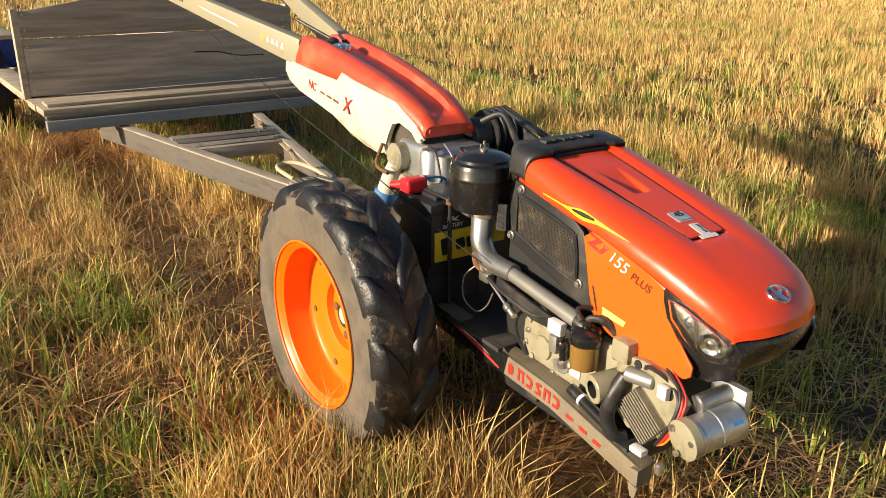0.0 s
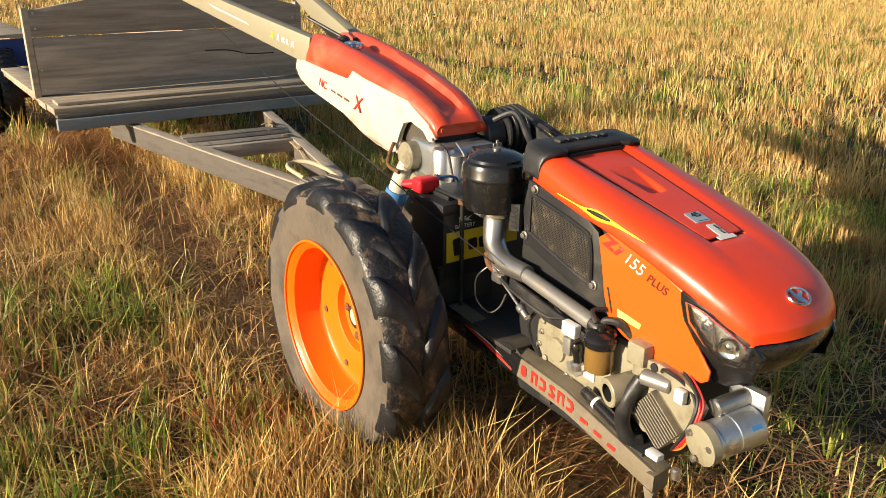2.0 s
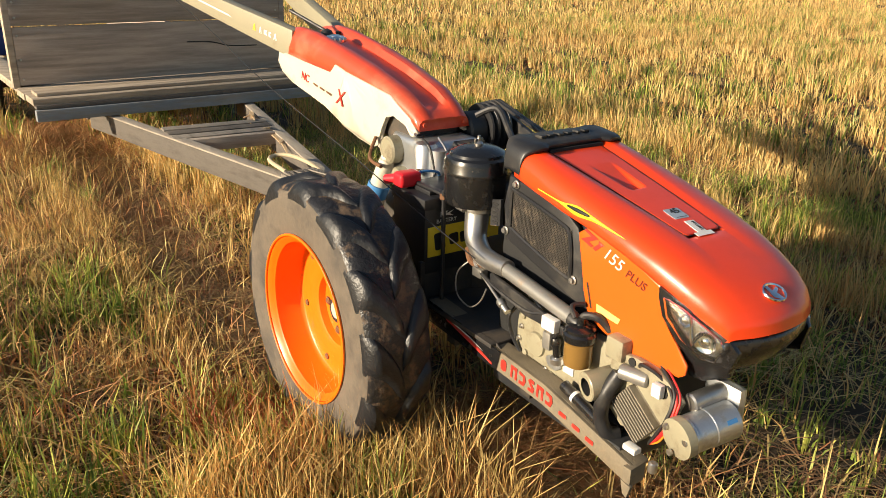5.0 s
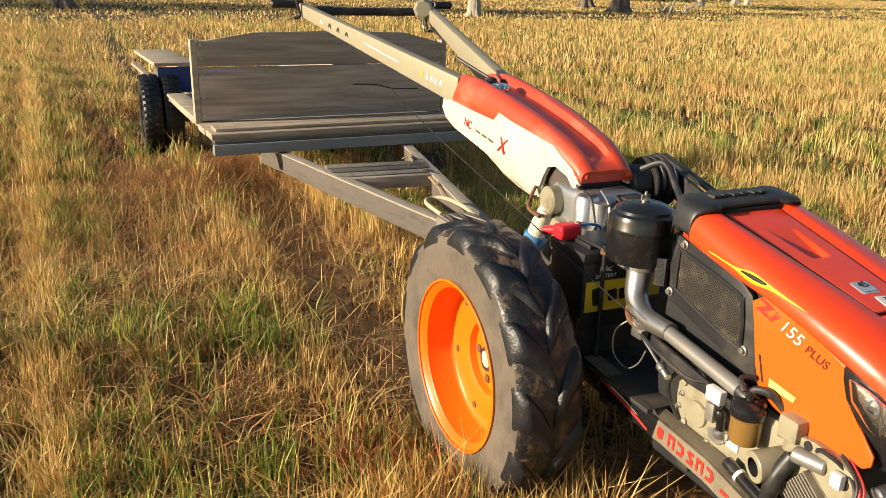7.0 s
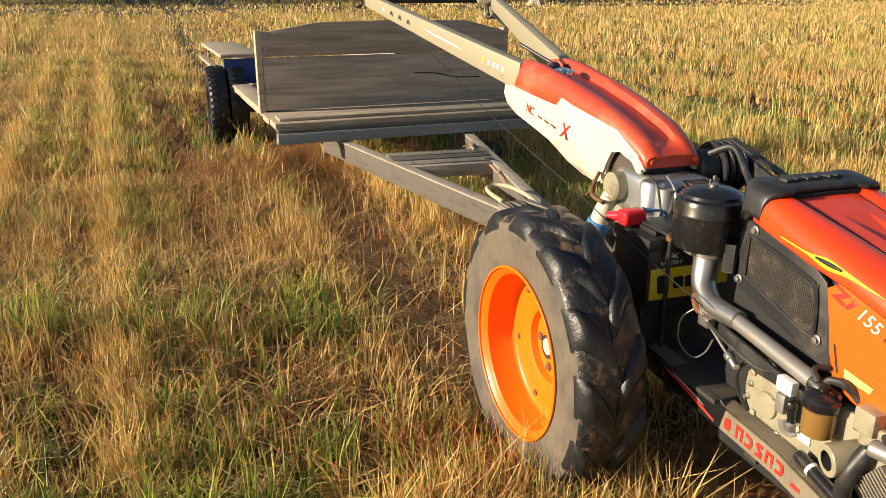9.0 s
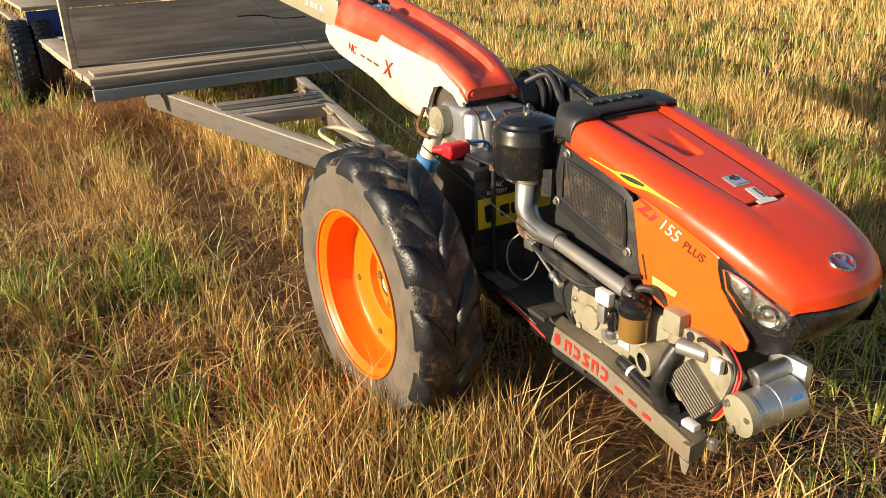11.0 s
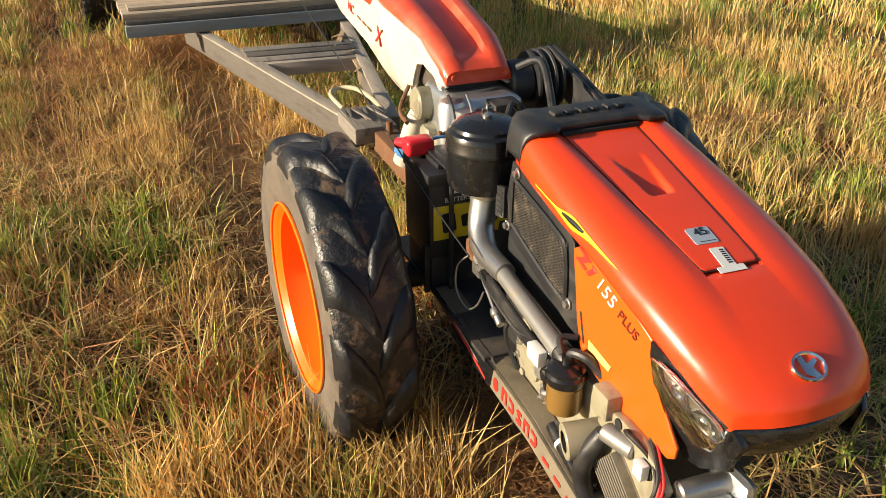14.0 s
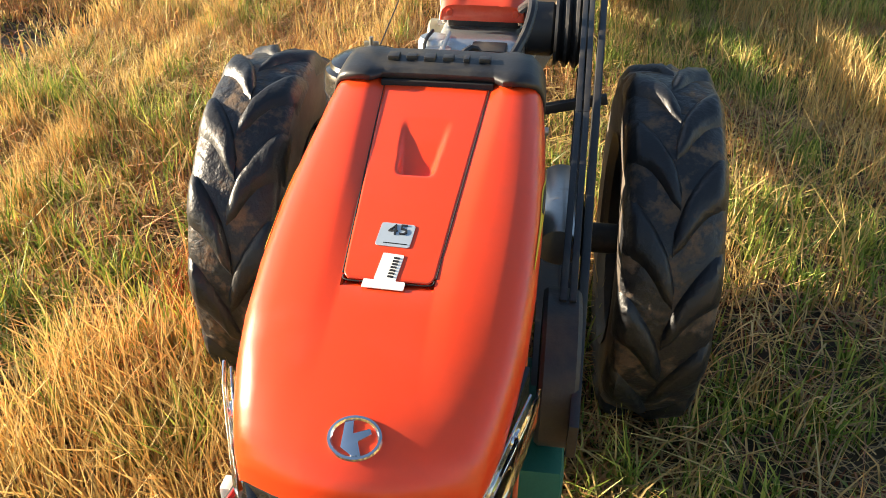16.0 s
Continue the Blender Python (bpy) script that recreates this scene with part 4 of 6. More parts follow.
part("cable_loop", hose([(-0.205, -0.365, 0.530), (-0.225, -0.335, 0.490), (-0.232, -0.345, 0.435), (-0.228, -0.395, 0.415), (-0.220, -0.430, 0.440), (-0.212, -0.445, 0.480)], 0.0022, 6), STEEL, tractor, "loose loop of thin cable")
part("throttle_cable", hose([(-0.240, -0.43, 0.563), (-0.245, -0.187, 0.606), (-0.235, 0.218, 0.673), (-0.240, 0.853, 0.788), (-0.265, 1.40, 0.938), (-0.30, 1.75, 1.04)], 0.0017, 6), INKBLACK, tractor, "thin black throttle cable")
part("pipe_cable", hose([(-0.205, -0.39, 0.518), (-0.212, -0.47, 0.50), (-0.215, -0.60, 0.485), (-0.21, -0.66, 0.50)], 0.005, 8), BLACK, tractor)

# transmission: steel housing under the tank
case = part("gearbox_housing", box(-0.085, 0.110, 0.02, 0.26, 0.50, 0.735, 0.03, seg=3), ALU, tractor, "grey cast gearbox housing")
part("upper_case", box(-0.070, 0.095, 0.13, 0.34, 0.70, 0.79, 0.02), DARKFRAME, tractor)
part("gear_lower", box(-0.075, 0.075, -0.20, 0.34, 0.26, 0.52, 0.04, seg=3), DARKFRAME, tractor, "dark lower transmission case")
for y, z, r, d in ((0.215, 0.680, 0.044, 0.040), (0.170, 0.602, 0.034, 0.032), (0.105, 0.598, 0.026, 0.024)):
    part("bearing_cap", lathe([(r, 0), (r, d - 0.006), (r - 0.006, d), (0, d)], (-0.083, y, z), (-1, 0, 0), 28), KHAKI, case, "round khaki bearing cap")
part("vertical_tube", lathe([(0.034, 0.0), (0.036, 0.01), (0.036, 0.15), (0.030, 0.16)], (-0.085, 0.045, 0.575), (0, 0, 1), 24), ALU, case)
part("vertical_tube", lathe([(0.028, 0.0), (0.028, 0.15)], (-0.070, -0.005, 0.575), (0, 0, 1), 20), ALU, case)
part("side_box", box(0.0, 0.075, -0.035, 0.03, 0.66, 0.735, 0.006), DARKFRAME, case)
for i, pts in enumerate((((-0.09, 0.055, 0.745), (-0.10, 0.00, 0.73), (-0.095, -0.02, 0.66), (-0.13, -0.04, 0.63)), ((-0.05, 0.03, 0.75), (-0.06, -0.03, 0.72), (-0.07, -0.05, 0.66), (-0.10, -0.07, 0.645)),
                         ((-0.20, -0.045, 0.668), (-0.16, -0.06, 0.685), (-0.11, -0.06, 0.675), (-0.08, -0.02, 0.64)), ((0.08, -0.02, 0.72), (0.06, -0.08, 0.70), (0.01, -0.10, 0.76), (-0.05, -0.18, 0.70)))):
    part("wire", hose(pts, 0.004 if i < 3 else 0.007, 7), (BLACK, STEEL, BLUETAPE, BLACK)[i], tractor)
part("bolt", lathe([(0.009, 0), (0.009, 0.008), (0, 0.009)], (-0.122, 0.02, 0.66), (-1, 0, 0), 8), RUST, case)
bm = hose([(-0.130, 0.285, 0.490), (-0.115, 0.25, 0.60), (-0.105, 0.23, 0.655)], 0.03, 16, radii=(0.034, 0.022))
jug = part("white_funnel_leg", bm, WHITE, tractor, "white tapered strut with a blue band")
part("blue_band", hose([(-0.128, 0.276, 0.52), (-0.121, 0.263, 0.56)], 0.036, 16, n=2), BLUETAPE, jug)
part("shift_lever", hose([(-0.10, 0.32, 0.70), (-0.135, 0.30, 0.64), (-0.15, 0.20, 0.635)], 0.006, 8), RUST, tractor)
part("axle_tube", rod((-0.43, -0.025, 0.302), (0.42, -0.025, 0.302), 0.035, seg=20), DARKFRAME, tractor, "black axle tube")
part("axle_flange", rod((-0.16, -0.025, 0.302), (-0.13, -0.025, 0.302), 0.07, seg=20), DARKFRAME, tractor)
part("axle_flange", rod((0.13, -0.025, 0.302), (0.16, -0.025, 0.302), 0.07, seg=20), DARKFRAME, tractor)
part("hitch_beam", box(-0.045, 0.045, 0.30, 0.88, 0.300, 0.375, 0.010), RUST, tractor, "rusty hitch casting")
part("hitch_pin", rod((0, 0.82, 0.26), (0, 0.82, 0.42), 0.012, seg=12), RUST, tractor)


# tank with pressed centre channel, white side shrouds, handles
def tank_row(y):
    w = lerp_table([(0.10, 0.092), (0.2, 0.104), (0.5, 0.118), (0.9, 0.125)], y)
    cx = 0.012 - 0.01 * (y - 0.1)
    zt = lerp_table([(0.095, 0.792), (0.13, 0.822), (0.22, 0.862), (0.40, 0.910), (0.60, 0.948), (0.80, 0.977), (0.92, 0.985), (1.03, 0.972)], y)
    lo = lerp_table([(0.095, 0.762), (0.23, 0.834), (0.50, 0.868), (0.57, 0.882), (0.60, 0.852), (1.03, 0.880)], y)
    ch = 0.026 * (1 - math.exp(-max(y - 0.11, 0) / 0.05))
    pts = []
    for f, dz in ((-1.0, None), (-0.985, 0.35), (-0.94, 0.65), (-0.85, 0.88), (-0.70, 0.985), (-0.56, 1.0), (-0.45, 0.95), (-0.36, "c"), (0.0, "c"), (0.36, "c"), (0.45, 0.95), (0.56, 1.0), (0.70, 0.985), (0.85, 0.88), (0.94, 0.65), (0.985, 0.35), (1.0, None)):
        z = lo if dz is None else zt - ch if dz == "c" else lo + (zt - lo) * dz
        pts.append((cx + f * w, y, z))
    return pts


rows = [tank_row(0.095 + 0.935 * k / 40) for k in range(41)]
front = [(x, y - 0.002, 0.758) for x, y, z in rows[0]]
tank = part("fuel_tank_cover", grid([front] + rows), TANKRED, tractor, "faded red fuel tank cover with a centre channel", angle=45)
thick(tank, 0.004)
# added near-black box that fills the dark space under the cover
part("tank_shell", box(-0.085, 0.10, 0.30, 0.98, 0.78, 0.836, 0.01), DARK, tractor)
for x in (-0.058, 0.085):
    part("rivet", lathe([(0.008, 0), (0.007, 0.004), (0, 0.005)], (x, 0.094, 0.775), (0, -1, 0.1), 12), TANKRED, tank)
cap = part("fuel_cap", lathe([(0.034, 0), (0.038, 0.004), (0.038, 0.012), (0.032, 0.017), (0.020, 0.018), (0.018, 0.022), (0, 0.023)], (-0.030, 0.735, 0.950), (0, -0.12, 1), 28), CHROME, tank, "round chrome fuel cap")
for k in range(12):
    a = k * math.tau / 12
    part("knurl", box(-0.030 + 0.037 * math.cos(a) - 0.003, -0.030 + 0.037 * math.cos(a) + 0.003, 0.735 + 0.037 * math.sin(a) - 0.003, 0.735 + 0.037 * math.sin(a) + 0.003, 0.954, 0.964, 0.001), STEEL, cap)
for s in (-1, 1):
    outline = [(1.02, 0.892), (0.605, 0.862), (0.575, 0.896), (0.50, 0.882), (0.235, 0.846), (0.135, 0.790), (0.105, 0.748), (0.128, 0.742), (0.165, 0.772), (0.215, 0.789), (0.262, 0.778), (0.295, 0.735),
               (0.325, 0.668), (0.362, 0.655), (0.44, 0.668), (0.54, 0.690), (0.60, 0.716), (0.66, 0.742), (0.78, 0.762), (0.92, 0.788), (1.00, 0.815), (1.035, 0.850)]
    b = plate(outline, 0.0, 0.012, 0.004)
    bmesh.ops.triangulate(b, faces=[f for f in b.faces if len(f.verts) > 4])
    bmesh.ops.subdivide_edges(b, edges=[e for e in b.edges if e.calc_length() > 0.05], cuts=2, use_grid_fill=False)
    for v in b.verts:
        y, z = v.co.y, v.co.z
        wy = lerp_table([(0.10, 0.092), (0.2, 0.106), (0.5, 0.120), (0.9, 0.127)], y)
        v.co.x = 0.012 - 0.01 * (y - 0.1) + s * (wy + 0.002 - v.co.x - 0.10 * max(0, 0.80 - z))
    sh = part("side_shroud", b, WHITE, tractor, "cream white side shroud with an arched cut-out" if s < 0 else "cream white side shroud", angle=75)
    part("shroud_lip", hose([(0.012 + s * 0.094, y, z) for y, z in ((0.108, 0.748), (0.130, 0.744), (0.168, 0.774), (0.215, 0.791), (0.262, 0.780), (0.297, 0.736), (0.328, 0.662))], 0.006, 8, n=4), WHITE, sh)
    if s < 0:
        m = axes((-0.1228, 0.80, 0.822), (0, -1, -0.16), (0, 0, 1))
        lettering("NC", 0.042, m, INKRED, sh, depth=0.002, shear=0.2)
        m = axes((-0.1146, 0.545, 0.788), (0, -1, -0.10), (0, 0, 1))
        lettering("X", 0.078, m, INKRED, sh, depth=0.002, shear=0.3)
        for k in range(3):
            m = axes((-0.1206 + 0.001 * k, 0.72 - 0.05 * k, 0.806 - 0.007 * k), (0, -1, -0.16), (0, 0, 1))
            decal(rounded(0.036, 0.007, 0.002), m, RUST, sh, "worn_print")

for s in (-1, 1):
    x0, x1 = (-0.092, -0.365) if s < 0 else (0.090, 0.315)
    a, b = Vector((x0, 0.93, 0.922)), Vector((x1, 2.30, 1.165))
    arm = part("handle_arm", beam(a, b, 0.050, 0.105, 0.010, None, 0.042, 0.060), HANDLE, tractor, "long khaki sheet-metal handle arm with worn lettering" if s < 0 else "long khaki sheet-metal handle arm")
    d = (b - a).normalized()
    if s < 0:
        nrm = Vector((-1, 0, 0))
        for f, w, h, mat in ((0.07, 0.022, 0.026, INKWHITE), (0.095, 0.016, 0.022, INKWHITE), (0.115, 0.022, 0.020, INKWHITE), (0.14, 0.018, 0.026, INKWHITE), (0.17, 0.02, 0.028, YELLOW), (0.62, 0.035, 0.022, INKBLACK), (0.68, 0.035, 0.022, INKBLACK), (0.74, 0.035, 0.022, INKBLACK), (0.80, 0.03, 0.020, INKWHITE)):
            p = a.lerp(b, f) + Vector((-0.0262 + 0.004 * f, 0, 0.0))
            q = 0.5 * w
            g = 0.5 * h
            shape = ([(-q, -g), (-q * 0.2, -g * 0.7), (0, g * 0.3), (q * 0.5, -g), (q, -g * 0.8), (q * 0.3, g), (-q * 0.4, g * 0.9)], [(-q, -g * 0.8), (q, -g), (q * 0.8, -g * 0.3), (-q * 0.3, -g * 0.2), (q * 0.9, g * 0.4), (q * 0.6, g), (-q, g * 0.8)])[int(f * 1000) % 2]
            decal(shape, axes(p, -d, (0, 0, 1)), mat, arm, "worn_lettering_bar")
        decal([(-0.16, 0.008), (0.14, 0.002), (0.16, -0.004), (-0.12, 0.0)], axes(a.lerp(b, 0.40) + Vector((-0.0255, 0, 0)), -d, (0, 0, 1)), INKWHITE, arm, "worn_line")
    grip = rod(b + d * 0.0 + Vector((s * 0.02, 0, 0.02)), b + Vector((s * 0.145, 0.01, 0.022)), 0.019, seg=18, edge=0.004)
    part("grip", grip, BLACK, tractor, "black rubber hand grip")
    part("grip_clamp", rod(b + Vector((s * -0.01, 0, 0.02)), b + Vector((s * 0.025, 0, 0.02)), 0.027, seg=18, edge=0.004), RUST, tractor)
    part("clutch_lever", hose([b + Vector((s * 0.0, -0.02, 0.04)), b + Vector((s * 0.03, -0.05, 0.035)), b + Vector((s * 0.02, -0.06, -0.03)), b + Vector((s * 0.05, -0.06, -0.045))], 0.007, 8), BLACK, tractor)
part("cross_bar", rod((-0.335, 2.22, 1.155), (0.295, 2.22, 1.155), 0.020, seg=18), DARKFRAME, tractor, "dark steel cross bar")
part("bar_sleeve", rod((-0.31, 2.22, 1.155), (-0.22, 2.22, 1.155), 0.026, seg=18, edge=0.004), BLACK, tractor)
sw = part("switch_cluster", lathe([(0.030, 0), (0.050, 0.01), (0.054, 0.05), (0.040, 0.07), (0, 0.072)], (0.265, 2.22, 1.165), (-0.35, -0.90, 0.1), 8), KHAKI, tractor, "worn yellow-khaki switch cluster with loose wires")
for k in range(5):
    part("wire", hose([(0.25 + 0.012 * k, 2.18, 1.13), (0.235 + 0.02 * k, 2.14, 1.085), (0.25 + 0.012 * k, 2.14, 1.06), (0.27, 2.12, 1.09 - 0.004 * k)], 0.005, 6), INKBLACK if k % 2 else STEEL, sw)
part("wire", hose([(0.27, 2.12, 1.08), (0.255, 1.7, 0.99), (0.20, 1.2, 0.93), (0.12, 0.95, 0.95), (0.04, 0.86, 0.965)], 0.008, 7), BLACK, tractor)
part("aerial", rod((0.262, 2.22, 1.20), (0.262, 2.22, 1.36), 0.004, seg=8), STEEL, tractor)
part("throttle_lever", rod((-0.005, 0.86, 0.972), (-0.075, 1.02, 1.035), 0.006, seg=10), BLACK, tractor)
part("lever_boot", lathe([(0.026, 0), (0.024, 0.02), (0.012, 0.032), (0, 0.033)], (-0.002, 0.855, 0.948), (-0.2, 0.4, 1), 16), BLACK, tractor)
part("stay_rod", rod((-0.05, 0.95, 0.92), (-0.20, 1.55, 1.045), 0.018, seg=14), BLUETAPE, tractor, "blue-grey sleeve on a rod")
part("rod_tip", rod((-0.20, 1.55, 1.045), (-0.215, 1.60, 1.055), 0.024, seg=14, edge=0.006), BLACK, tractor)

# pulley, belts and guard on the far flank
pul = lathe([(0.0, 0), (0.078, 0.0), (0.080, 0.006), (0.066, 0.014), (0.080, 0.022), (0.082, 0.028), (0.068, 0.036), (0.082, 0.044), (0.084, 0.050), (0.070, 0.058), (0.084, 0.066), (0.082, 0.074), (0.05, 0.076), (0, 0.076)], (0.172, 0.135, 0.735), (1, 0, 0), 36)
part("clutch_pulley", pul, BLACK, tractor, "black grooved clutch pulley")
part("clutch_housing", rod((0.105, 0.135, 0.735), (0.172, 0.135, 0.735), 0.058, seg=28, edge=0.006), DARKFRAME, tractor)
part("flywheel", lathe([(0, 0), (0.115, 0), (0.12, 0.006), (0.12, 0.05), (0.115, 0.056), (0, 0.056)], (0.185, -0.70, 0.465), (1, 0, 0), 40), DARKFRAME, tractor, "dark engine flywheel")
for k in range(2):
    x = 0.234 + 0.014 * k
    belt = bmesh.new()
    top = [(x, 0.135, 0.818), (x - 0.010, -0.30, 0.715), (x - 0.022, -0.70, 0.585)]
    low = [(x, 0.120, 0.652), (x - 0.010, -0.30, 0.490), (x - 0.022, -0.72, 0.345)]
    for line in (top, low):
        for p, q in zip(line, line[1:]):
            beam(p, q, 0.011, 0.010, 0.002, belt)
    part("drive_belt", belt, BLACK, tractor, "black rubber drive belt")
part("belt_guard", beam((0.278, 0.22, 0.765), (0.236, -0.85, 0.455), 0.014, 0.085, 0.003), DARKFRAME, tractor, "long dark belt guard plate")
part("guard_stay", beam((0.16, -0.05, 0.62), (0.29, -0.05, 0.65), 0.02, 0.02, 0.003), DARKFRAME, tractor)
part("net_cover", box(0.150, 0.235, -0.80, -0.52, 0.20, 0.34, 0.02), GREEN, tractor, "green netting tied under the guard")
part("front_board", box(0.122, 0.150, -0.86, -0.66, 0.30, 0.44, 0.006), PALEWOOD, tractor)
part("silencer", lathe([(0, 0), (0.035, 0), (0.042, 0.01), (0.042, 0.20), (0.035, 0.21), (0, 0.21)], (0.205, -0.30, 0.58), (0, -1, -0.1), 24), STEEL, tractor, "steel silencer")
part("fan_hose", hose([(0.10, 0.05, 0.80), (0.125, -0.02, 0.83), (0.11, -0.10, 0.78), (0.06, -0.20, 0.74), (-0.05, -0.26, 0.76)], 0.010, 9), BLACK, tractor)


# ---- wheels ----
turned_part = part


def wheel(cx, side, turn, toe, narrow):
    C = Vector((cx, -0.025, 0.302))
    T = Matrix.Translation(C) @ Matrix.Rotation(radians(toe), 4, "Z") @ Matrix.Diagonal((narrow, 1, 1, 1)) @ Matrix.Translation(-C)

    def part(name, bm, *rest, **more):
        bm.transform(T)
        return turned_part(name, bm, *rest, **more)

    out = Vector((side, 0, 0))
    rimprof = [(0.238, 0.130), (0.243, 0.126), (0.243, 0.120), (0.234, 0.112), (0.228, 0.102), (0.2225, 0.096), (0.219, 0.004), (0.212, -0.014), (0.202, -0.020), (0.165, -0.017), (0.120, -0.017), (0.110, -0.022), (0.103, -0.048), (0.0, -0.052)]
    w = part("wheel", lathe(rimprof, C, out, 64, caps=False), RIM, tractor, "bright orange steel wheel splashed with mud", angle=40)
    thick(w, 0.006, -1)
    # inner rim and closing disc are coloured dark to stand for shade
    part("rim_back", lathe([(0.222, 0.0), (0.224, -0.10), (0.240, -0.118), (0.244, -0.125)], C, out, 48, caps=False), DARKFRAME, w, "dark muddy inner rim")
    part("rim_inside", lathe([(0.222, -0.062), (0.0, -0.066)], C, out, 40, caps=False), DARKFRAME, w)
    part("hub", lathe([(0.040, -0.052), (0.038, -0.034), (0.031, -0.031), (0.028, -0.016), (0.022, -0.012), (0, -0.012)], C, out, 28), WHITE if side < 0 else RIM, w, "pale greasy hub cap")
    for k in range(6):
        a = k * math.tau / 6 + turn
        o = C + Vector((0, math.cos(a) * 0.176, math.sin(a) * 0.176)) + out * -0.018
        b = lathe([(0.015, 0), (0.015, 0.003), (0.010, 0.004), (0.010, 0.013), (0.005, 0.016), (0, 0.016)], o, out, 8)
        part("bolt", b, RUST, w)
    for k in range(5):
        a = k * math.tau / 5 + turn + 0.4
        o = C + Vector((0, math.cos(a) * 0.078, math.sin(a) * 0.078)) + out * -0.050
        part("nut", lathe([(0.013, 0), (0.013, 0.014), (0.007, 0.019), (0, 0.019)], o, out, 6), RUST, w)
    prof = [(0.236, 0.114), (0.250, 0.121), (0.275, 0.126), (0.305, 0.129), (0.340, 0.129), (0.362, 0.122), (0.376, 0.105), (0.382, 0.066), (0.386, 0.0)]
    prof = prof + [(r, -h) for r, h in prof[-2::-1]]
    t = lathe(prof, C, out, 84, caps=False)
    for f in t.faces:
        r = math.hypot(f.calc_center_median().y - C.y, f.calc_center_median().z - C.z)
        f.material_index = 1 if r < 0.352 else 0
    tyre = part("tyre", t, [MUDRUBBER, SIDEWALL], tractor, "muddy black tractor tyre with worn curved lugs", angle=40)
    rnd = random.Random(5 if side < 0 else 6)
    n = 13
    for s in (-1, 1):  # curved lugs, each its own piece
        for k in range(n):
            base = (k + (0.5 if s > 0 else 0.0)) * math.tau / n + rnd.uniform(-0.012, 0.012)
            b = bmesh.new()
            secs = []
            wear = rnd.uniform(0.85, 1.05)
            for i in range(13):
                u = i / 12  # 0 at the middle, 1 past the shoulder
                x = s * (-0.006 + 0.134 * min(u * 1.06, 1.0))
                drop = 0.0 if u < 0.76 else (u - 0.76) * 0.07 + (u - 0.76) ** 2 * 0.25
                r0 = 0.384 - 0.010 * u - drop
                end = min(1.0, 0.35 + i * 0.35) * (1.0, 1.0, 1.0, 1.0, 1.0, 1.0, 1.0, 1.0, 1.0, 0.95, 0.80, 0.55, 0.2)[i]
                h = 0.019 * wear * rnd.uniform(0.93, 1.05) * end
                phi = base + 0.34 * (1 - u) ** 1.9
                wd = (0.064 + 0.020 * u) / 0.38 / 2 * min(1, 0.6 + i * 0.2)
                ring = []
                for da, f in ((-1.55, -0.35), (-1.15, 0.35), (-0.85, 0.80), (-0.50, 0.98), (0.0, 1.0), (0.50, 0.98), (0.85, 0.80), (1.15, 0.35), (1.55, -0.35)):
                    a = phi + da * wd
                    rr = r0 + h * f
                    ring.append(b.verts.new((C.x + x, C.y - rr * math.sin(a), C.z + rr * math.cos(a))))
                secs.append(ring)
            for p, q in zip(secs, secs[1:]):
                for j in range(8):
                    b.faces.new((p[j], p[j + 1], q[j + 1], q[j]))
            b.faces.new(secs[0])
            b.faces.new(secs[-1][::-1])
            part("lug", b, RUBBER, tyre, angle=45)


wheel(-0.440, -1, 0.82, 1.5, 0.755)
wheel(0.420, 1, 0.2, 0.0, 0.755)

# ---- battery on its tray ----
bat = thing("battery", (-0.11, -0.10, 0.352), "black car battery with yellow label on the tractor tray", "battery")
bb = part("battery_case", box(-0.236, 0.020, -0.190, -0.022, 0.430, 0.622, 0.006), BLACK, bat, "black plastic battery case")
part("battery_foot", box(-0.230, 0.015, -0.185, -0.027, 0.353, 0.432, 0.004), DARKFRAME, bat, "dark steel battery box")
part("battery_lid", box(-0.240, 0.024, -0.194, -0.018, 0.616, 0.648, 0.006), BLACK, bat)
part("lid_step", box(-0.205, -0.01, -0.165, -0.045, 0.646, 0.660, 0.004), BLACK, bat)
lb = part("battery_label", box(-0.226, 0.015, -0.1925, -0.1895, 0.480, 0.566, 0.001), YELLOW, bat, "yellow battery label with black marks")
for k, (x, w, h) in enumerate(((-0.182, 0.034, 0.050), (-0.135, 0.030, 0.032), (-0.102, 0.024, 0.032), (-0.070, 0.024, 0.032))):
    decal(rounded(w, h, 0.006), axes((x - 0.006, -0.1932, 0.523), (1, 0, 0.12), (0, 0, 1)), INKBLACK, lb, "black_mark")
decal([(-0.020, 0.008), (0.004, 0.008), (-0.004, 0.0), (0.022, 0.008), (0.010, 0.0), (0.022, -0.008), (-0.004, -0.003), (-0.020, -0.008)], axes((-0.165, -0.1907, 0.598), (1, 0, 0), (0, 0, 1)), INKWHITE, bb, "printed_mark")
lettering("BATTERY", 0.016, axes((-0.165, -0.1907, 0.579), (1, 0, 0), (0, 0, 1)), INKWHITE, bb)
part("terminal_cover", box(-0.250, -0.180, -0.088, -0.040, 0.652, 0.694, 0.012, seg=3), REDPLASTIC, bat, "red terminal cover")
part("terminal_boot", rod((-0.215, -0.05, 0.672), (-0.240, 0.015, 0.655), 0.014, seg=14, edge=0.003), REDPLASTIC, bat)
part("hold_down", rod((-0.190, -0.212, 0.353), (-0.190, -0.212, 0.672), 0.006, seg=10), BLACK, bat, "thin black hold-down rod")
part("hold_down_nut", lathe([(0.013, 0), (0.013, 0.016), (0, 0.017)], (-0.190, -0.212, 0.650), (0, 0, 1), 6), RUST, bat)
part("hold_down_bar", box(-0.200, -0.18, -0.222, -0.005, 0.660, 0.668, 0.002), BLACK, bat)

